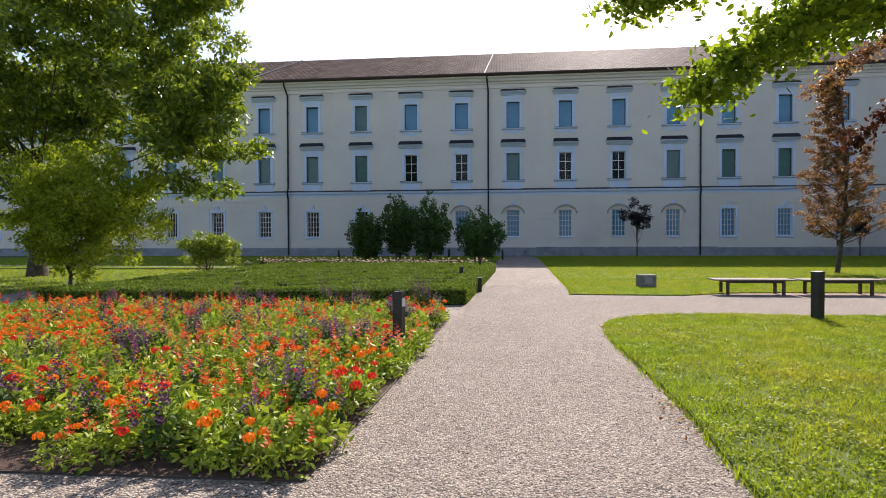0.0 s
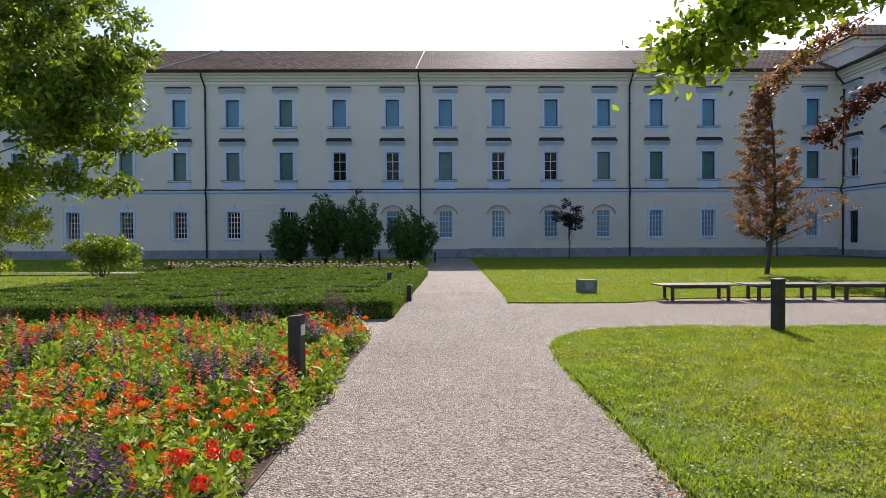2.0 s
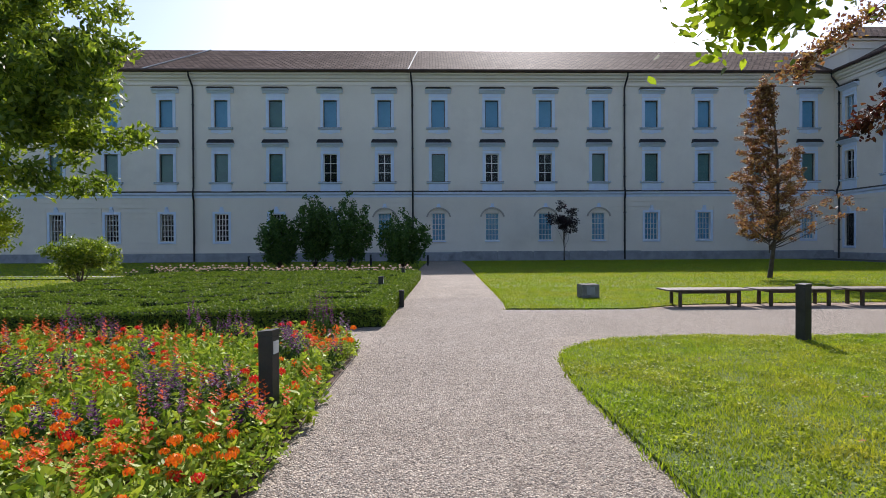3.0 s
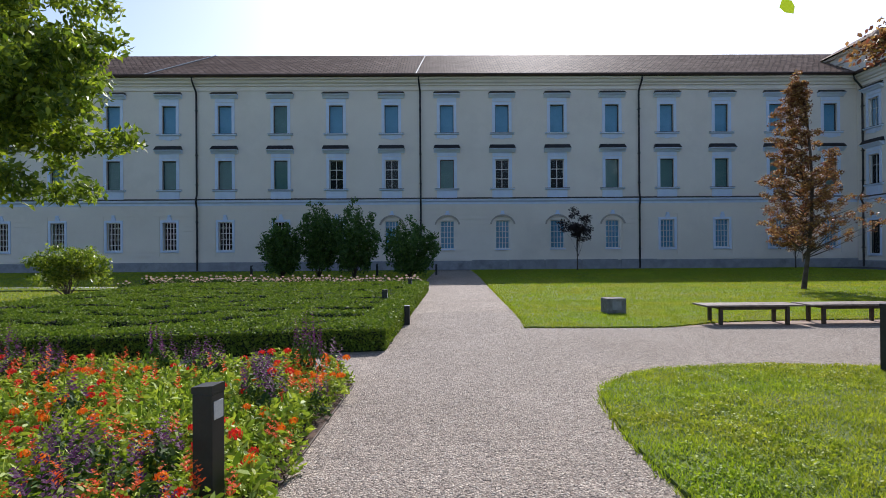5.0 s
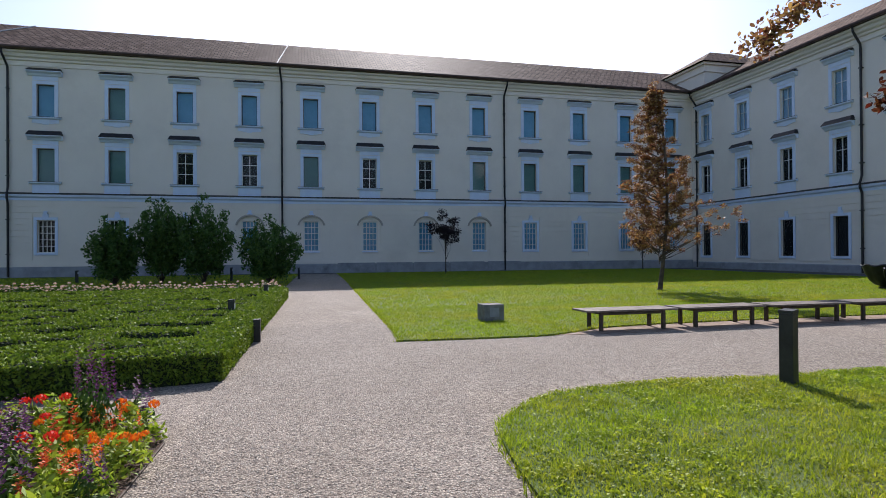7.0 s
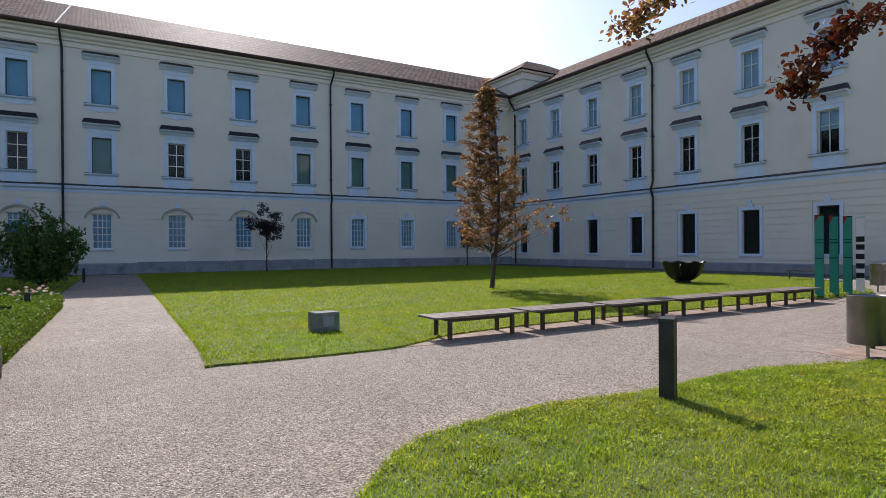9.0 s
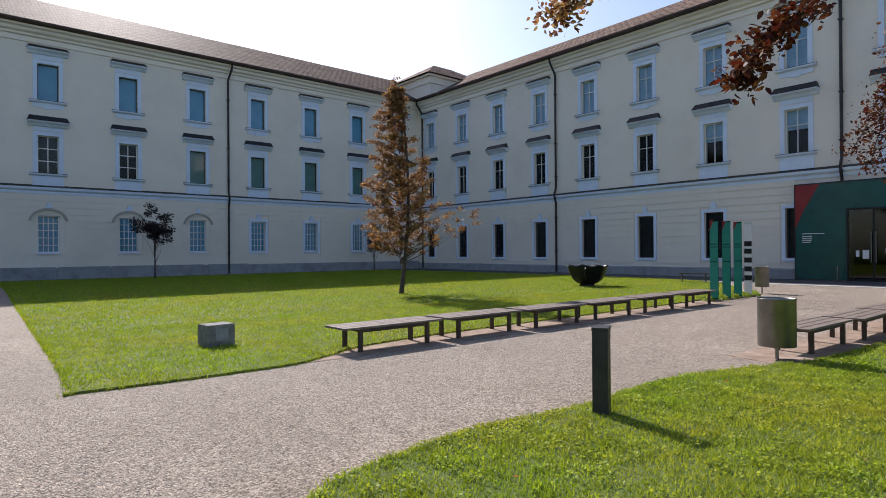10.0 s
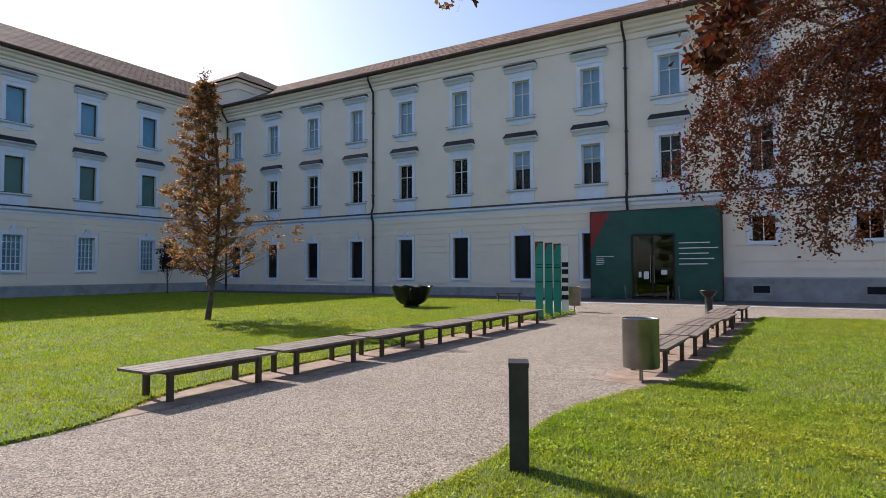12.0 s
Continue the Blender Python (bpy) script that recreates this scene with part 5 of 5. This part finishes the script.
sx, sy = hedge_shift(gx, gy)
verts = np.column_stack([sx.ravel(), sy.ravel(), gz.ravel()]).tolist()
quads = [(i * ny + j, (i + 1) * ny + j, (i + 1) * ny + j + 1, i * ny + j + 1) for i in range(nx - 1) for j in range(ny - 1)]
rim = [i * ny for i in range(nx)] + [(nx - 1) * ny + j for j in range(1, ny)] + [i * ny + ny - 1 for i in range(nx - 2, -1, -1)] + [j for j in range(ny - 2, 0, -1)]
low = len(verts)
verts += [(verts[i][0], verts[i][1], 0.0) for i in rim]
quads += [(rim[i], low + i, low + (i + 1) % len(rim), rim[(i + 1) % len(rim)]) for i in range(len(rim))]
# Added inner body whose near-black colour imitates shade among the leaves.
me = bpy.data.meshes.new("shade_core")
me.from_pydata(verts, [], quads)
finish("shade_core", me, "hedge_core_shade", hedge)
P, size = [], []
for y0, y1, per, leaf in ((HY0, 17.5, 1700, 0.05), (17.5, 21.5, 1100, 0.06), (21.5, HY1, 750, 0.072)):
    n = int((HX1 - HX0) * (y1 - y0) * per)
    x, y = rng.uniform(HX0, HX1, n), rng.uniform(y0, y1, n)
    h = hedge_height(x, y)
    keep = h > 0.07
    x, y, h = x[keep], y[keep], h[keep]
    steep = h < HH - 0.07
    P.append(np.column_stack([*hedge_shift(x, y), h + rng.normal(-0.004, 0.011, len(x)) + steep * rng.normal(0, 0.02, len(x))]))
    size.append(np.full(len(x), leaf))
for ax, n in ((0, 15000), (1, 13000)):        # the upright outer sides
    u, off = rng.uniform(0, 1, n), rng.normal(0.004, 0.012, n)
    x = HX0 + (HX1 - HX0) * u if ax == 0 else HX1 + off
    y = HY0 - off if ax == 0 else HY0 + (HY1 - HY0) * u ** 1.5
    z = rng.uniform(0.02, HH - 0.03, n)
    P.append(np.column_stack([*hedge_shift(x, y), z]))
    size.append(np.full(n, 0.05))
lf = finish("leaves", many_mesh("leaves", leaf_quads(np.concatenate(P), np.concatenate(size), -0.25, wide=0.6)), "box_leaf", hedge)
lf["kind"] = "stuff"


# ---- flowers ----
def petals(centre, r, n, tilt, rings=2):
    out = []
    for k in range(rings):
        for i in range(n):
            t = 2 * math.pi * (i + 0.5 * k) / n
            rr = r * (1 - 0.38 * k)
            d = np.array((math.cos(t), math.sin(t), 0.0))
            s = np.array((-math.sin(t), math.cos(t), 0.0)) * rr * 0.36
            c = np.array(centre) + np.array((0, 0, r * 0.35 * k))
            up = np.array((0, 0, rr * (tilt + 0.35 * k)))
            out.append([c, c + d * rr * 0.6 + s + up * 0.8, c + d * rr + up, c + d * rr * 0.6 - s + up * 0.8])
    return out


def plant(name, seed, label, height, wide, leaves, leaf, leaf_mat, blossom_mat, blossoms, style):
    global rng
    rng = np.random.default_rng(seed)
    t = thing(name, pose(0, 0, -50), label, "flower", name.replace("_", " ") + " plants")
    d = unit(leaves) * (rng.uniform(0.25, 1, leaves) ** 0.5)[:, None]
    P = np.column_stack([d[:, 0] * wide, d[:, 1] * wide, height * (0.12 + 0.78 * np.abs(d[:, 2])) * (1 - 0.25 * np.hypot(d[:, 0], d[:, 1]))])
    finish("foliage", many_mesh("foliage", leaf_six(P, leaf, -0.1, wide=0.36, lie=0.25)), leaf_mat, t)
    for i in range(blossoms):
        Q = []
        a_ = 2.4 * i + rng.uniform(-0.4, 0.4)
        rr = wide * 0.85 * math.sqrt((i + 0.4) / max(blossoms, 1))
        x, y = rr * math.cos(a_), rr * math.sin(a_)
        z = height * (0.95 - 0.35 * rr / wide) + rng.uniform(-0.04, 0.03)
        if style == "head":
            r_ = rng.uniform(0.027, 0.04)
            for k in range(20):
                v_ = 1 - (k + 0.5) / 20 * 1.15
                a2, w_ = k * 2.399, math.sqrt(max(0.0, 1 - v_ * v_))
                d_ = np.array((w_ * math.cos(a2), w_ * math.sin(a2), v_ * 0.75))
                s_ = np.array((-math.sin(a2), math.cos(a2), 0.0))
                up_ = np.cross(d_, s_)
                c_ = np.array((x, y, z)) + d_ * r_
                f_ = r_ * 0.42
                Q.append([c_ - up_ * f_, c_ + s_ * f_ * 0.8, c_ + up_ * f_ + d_ * f_ * 0.5, c_ - s_ * f_ * 0.8])
        elif style == "spike":
            h = rng.uniform(0.12, 0.2)
            for k in range(9):
                s = k / 8
                Q += petals((x + 0.016 * math.sin(k * 2.1), y + 0.012 * math.cos(k * 1.7), z + h * (s - 0.25)), 0.027 * (1.15 - 0.75 * s), 4, 0.6, 1)
        tag = "flower_spike" if style == "spike" else "flower_head"
        finish(tag, many_mesh(tag, np.array(Q)), blossom_mat, t)
    return t


KINDS = [
    (plant("marigold", 1, "low marigold plant with orange flower heads", 0.30, 0.195, 210, 0.055, "bed_leaf", "petal_orange", 3, "head"), 195, 0.0),
    (plant("zinnia", 2, "zinnia plant with round red flower heads", 0.34, 0.185, 200, 0.06, "bed_leaf", "petal_red", 2, "head"), 85, 0.0),
    (plant("scarlet_sage", 3, "sage plant with scarlet flower spikes", 0.33, 0.195, 215, 0.06, "bed_leaf", "petal_scarlet", 3, "spike"), 205, 0.0),
    (plant("purple_sage", 4, "sage plant with dark purple flower spikes", 0.39, 0.14, 150, 0.058, "bed_leaf_dark", "petal_purple", 5, "spike"), 115, 0.0),
    (plant("leafy_bedding_plant", 5, "leafy bright green bedding plant without flowers", 0.37, 0.2, 250, 0.068, "bed_leaf", "petal_orange", 0, "head"), 284, 0.0),
]
inner = [(-1.28, 4.18), (-1.18, 6.2), (-1.11, 8.8), (-1.04, 11.1), (-1.3, 11.7), (-10.0, 11.7), (-9.6, 4.08)]
total = sum(k[1] for k in KINDS)
gx, gy = scatter(inner, 0, total * 60)
spots, r = [], random.Random(8)
cellmap = {}
for x, y in zip(gx, gy):
    key = (int(x / 0.24), int(y / 0.24))
    if all((x - a_) ** 2 + (y - b_) ** 2 > 0.0437 for dx in (-1, 0, 1) for dy in (-1, 0, 1) for a_, b_ in cellmap.get((key[0] + dx, key[1] + dy), ())):
        cellmap.setdefault(key, []).append((x, y))
        spots.append((x, y))
spots.sort(key=lambda q: -q[0] + r.uniform(0, 5.0))
spots = [q for q in spots if not (-3.9 < q[0] < -2.95 and q[1] < 4.5)][:total]
spots.sort(key=lambda s: noise.noise(Vector((s[0] * 0.55, s[1] * 0.55, 3))) + r.uniform(-0.55, 0.55))
used = {id(k[0]): False for k in KINDS}
order = [i for i, k in enumerate(KINDS) for _ in range(k[1])]
mixr = random.Random(4)
keyed = sorted(range(len(order)), key=lambda i: order[i] + mixr.uniform(-2.6, 2.6))
order = [order[i] for i in keyed]
for n, (x, y) in enumerate(spots[:len(order)]):
    ob = KINDS[order[n % len(order)]][0]
    s = r.uniform(0.86, 1.25)
    m = pose(x, y, 0.01, r.uniform(-7, 7), r.uniform(-7, 7), r.uniform(0, 360)) @ Matrix.Diagonal((s, s, s * r.uniform(0.85, 1.12), 1))
    if not used[id(ob)]:
        used[id(ob)] = True
        ob.matrix_basis = m
    else:
        c = copy_thing(ob, Matrix())
        c.matrix_basis = m

# tall purple sages at the corner, roses behind the hedge, greenery at the panels
for x, y, s in ((-1.5, 11.35, 1.75), (-1.65, 11.5, 1.6), (-1.38, 11.2, 1.55), (-3.4, 11.6, 1.5), (-5.2, 11.65, 1.45)):
    c = copy_thing(KINDS[3][0], Matrix())
    c.matrix_basis = pose(x, y, 0.045, 0, 0, 77 * x) @ Matrix.Diagonal((0.9, 0.9, s, 1))
rose = plant("rose_bush", 6, "low rose bush with pale pink and cream blossoms", 0.42, 0.28, 130, 0.1, "bed_leaf_dark", "petal_pale", 7, "head")
slab("rose_bed", [(-12.5, 27.2), (-0.45, 27.2), (-0.35, 29.6), (-12.5, 29.6)], -0.2, 0.05, "soil", "narrow rose bed behind the hedge", "flower bed")
for i in range(90):
    m = pose(-12.2 + 11.6 * ((i * 0.618) % 1.0), 27.4 + 2.0 * ((i * 0.381) % 1.0), 0.05, 0, 0, i * 47) @ Matrix.Diagonal((1.2, 1.2, 1.0 + 0.35 * math.sin(i), 1))
    if i == 0:
        rose.matrix_basis = m
    else:
        c = copy_thing(rose, Matrix())
        c.matrix_basis = m
for i in range(14):
    c = copy_thing(KINDS[4][0], Matrix())
    c.matrix_basis = pose(18.6 + 0.27 * i, 16.7 + 0.25 * math.sin(i * 2.1), 0.0, 0, 0, 50 * i) @ Matrix.Diagonal((0.9, 0.9, 0.7, 1))


# ---- grass ----
def grass(name, poly, per, high, wide, near=None, label="", zone=None, z=0.03):
    x, y = scatter(poly, per)
    if zone is not None:
        k = zone(x, y)
        x, y = x[k], y[k]
    n = len(x)
    t = rng.uniform(0, 2 * math.pi, n)
    h = high * rng.uniform(0.5, 1.25, n) * (0.55 + 0.9 * field(x, y, 0.22, 31))
    w = wide * rng.uniform(0.7, 1.3, n)
    lean = rng.normal(0, 0.55, (n, 2)) * h[:, None]
    b0 = np.column_stack([x - np.cos(t) * w, y - np.sin(t) * w, np.full(n, z - 0.005)])
    b1 = np.column_stack([x + np.cos(t) * w, y + np.sin(t) * w, np.full(n, z - 0.005)])
    tip = np.column_stack([x + lean[:, 0], y + lean[:, 1], z + h])
    ob = finish(name, many_mesh(name, np.stack([b0, b1, tip], 1)), "grass")
    return tagged(ob, label, "grass", kind="stuff")


grass("grass", NEAR_LAWN, 3000, 0.036, 0.0055, label="short mown grass blades of the near lawn", zone=lambda x, y: (y > 2) & (x < 9.5))
grass("grass", NEAR_LAWN, 800, 0.035, 0.010, label="short mown grass blades of the lawn by the benches", zone=lambda x, y: (y > 0) & (x >= 9.5))
grass("grass", FAR_LAWN, 1100, 0.034, 0.009, label="mown grass blades at the front of the lawn", zone=lambda x, y: (y < 22) & (x < 19))
grass("grass", FAR_LAWN, 330, 0.04, 0.016, label="mown grass blades of the wide lawn", zone=lambda x, y: (y >= 22) | (x >= 19))
grass("grass", [(-40, 29), (-0.75, 29), (0.0, 50), (-40, 50)], 90, 0.06, 0.022, label="mown grass of the lawn before the facade", z=0.02)
grass("grass", [(-40, 13.6), (-11.6, 13.6), (-11.6, 29.0), (-40, 29)], 120, 0.06, 0.02, label="mown grass under the trees", z=-0.05)
# ragged tufts along the lawn edges, fallen leaves, loose stones
edge = []
for line in (NEAR_EDGE, FAR_EDGE[:60]):
    for (x0, y0), (x1, y1) in zip(line, line[1:]):
        n = int(math.hypot(x1 - x0, y1 - y0) * 160)
        u = rng.uniform(0, 1, n)
        edge.append(np.column_stack([x0 + (x1 - x0) * u + rng.normal(0, 0.025, n), y0 + (y1 - y0) * u + rng.normal(0, 0.025, n)]))
E_ = np.concatenate(edge)
n = len(E_)
t, h = rng.uniform(0, 6.28, n), rng.uniform(0.02, 0.06, n)
b0 = np.column_stack([E_[:, 0] - 0.006 * np.cos(t), E_[:, 1] - 0.006 * np.sin(t), np.zeros(n)])
b1 = np.column_stack([E_[:, 0] + 0.006 * np.cos(t), E_[:, 1] + 0.006 * np.sin(t), np.zeros(n)])
tip = np.column_stack([E_ + rng.normal(0, 0.03, (n, 2)), h + 0.02])
tagged(finish("grass_edge", many_mesh("grass_edge", np.stack([b0, b1, tip], 1)), "grass"), "ragged grass along the lawn edges", "grass", kind="stuff")
lx, ly = scatter(NEAR_LAWN, 0.6)
k = ly > 2
P = np.column_stack([lx[k], ly[k], np.full(k.sum(), 0.075)])
tagged(finish("fallen_leaves", many_mesh("fallen_leaves", leaf_quads(P, 0.05, 0.0, lie=0.85, wide=0.7)), "dry_leaf"), "scattered dry leaves on the lawn", "leaves", kind="stuff")
n = 70
P = np.column_stack([1.46 + rng.normal(0, 0.1, n), 5.75 + rng.normal(0, 0.32, n), rng.uniform(0.012, 0.03, n)])
tagged(finish("fallen_leaves", many_mesh("fallen_leaves", leaf_quads(P, 0.038, 0.0, lie=0.85, wide=0.6)), "dry_leaf"), "small drift of dry leaves at the path edge", "leaves", kind="stuff")
# clover leaves in the near lawn and loose stones on the gravel
lx, ly = scatter(NEAR_LAWN, 2600)
k = (ly > 2.5) & (lx < 12) & (field(lx, ly, 0.16, 32) * 0.6 + field(lx, ly, 0.9, 33) * 0.5 > rng.uniform(0.45, 0.85, len(lx)))
P = np.column_stack([lx[k], ly[k], 0.035 + 0.045 * field(lx[k], ly[k], 0.16, 32) * rng.uniform(0.5, 1.1, k.sum())])
tagged(finish("clover", many_mesh("clover", leaf_six(P, 0.023, 0.0, lie=0.55, wide=0.8)), "grass"), "low clover leaves among the mown grass", "grass", kind="stuff")


def stones(name, poly, per, label):
    x, y = scatter(poly, per)
    n = len(x)
    r_ = rng.uniform(0.004, 0.0095, n)
    t = rng.uniform(0, 6.28, n)
    c_, s_ = np.cos(t) * r_, np.sin(t) * r_
    st = rng.uniform(0.55, 0.95, n)
    o = np.column_stack([x, y, r_ * 0.2])
    z = np.zeros(n)
    a_, b_ = np.column_stack([c_, s_, z]), np.column_stack([-s_ * st, c_ * st, z])
    u = np.column_stack([z, z, r_ * 0.75])
    verts = np.concatenate([(o + a_)[:, None], (o + b_)[:, None], (o - a_)[:, None], (o - b_)[:, None], (o + u)[:, None]], 1).reshape(-1, 3)
    base = (np.arange(n) * 5)[:, None]
    idx = np.concatenate([base + np.array(f) for f in ((0, 1, 4), (1, 2, 4), (2, 3, 4), (3, 0, 4))], 1).reshape(-1)
    me = bpy.data.meshes.new(name)
    me.vertices.add(len(verts))
    me.vertices.foreach_set("co", verts.astype(np.float32).ravel())
    me.loops.add(len(idx))
    me.loops.foreach_set("vertex_index", idx.astype(np.int32))
    me.polygons.add(len(idx) // 3)
    me.polygons.foreach_set("loop_start", np.arange(0, len(idx), 3, dtype=np.int32))
    me.update(calc_edges=True)
    return tagged(finish(name, me, "pebble"), label, "gravel", kind="stuff")


stones("loose_gravel", [(-1.2, 2.6), (1.45, 2.6), (1.5, 9.5), (1.9, 12.3), (5.0, 12.4), (9.2, 12.0), (9.5, 15.9), (1.9, 15.9), (1.9, 19.0), (-0.7, 19.0), (-0.8, 12.2), (-1.0, 8.0)], 1500, "loose pale gravel stones on the path")
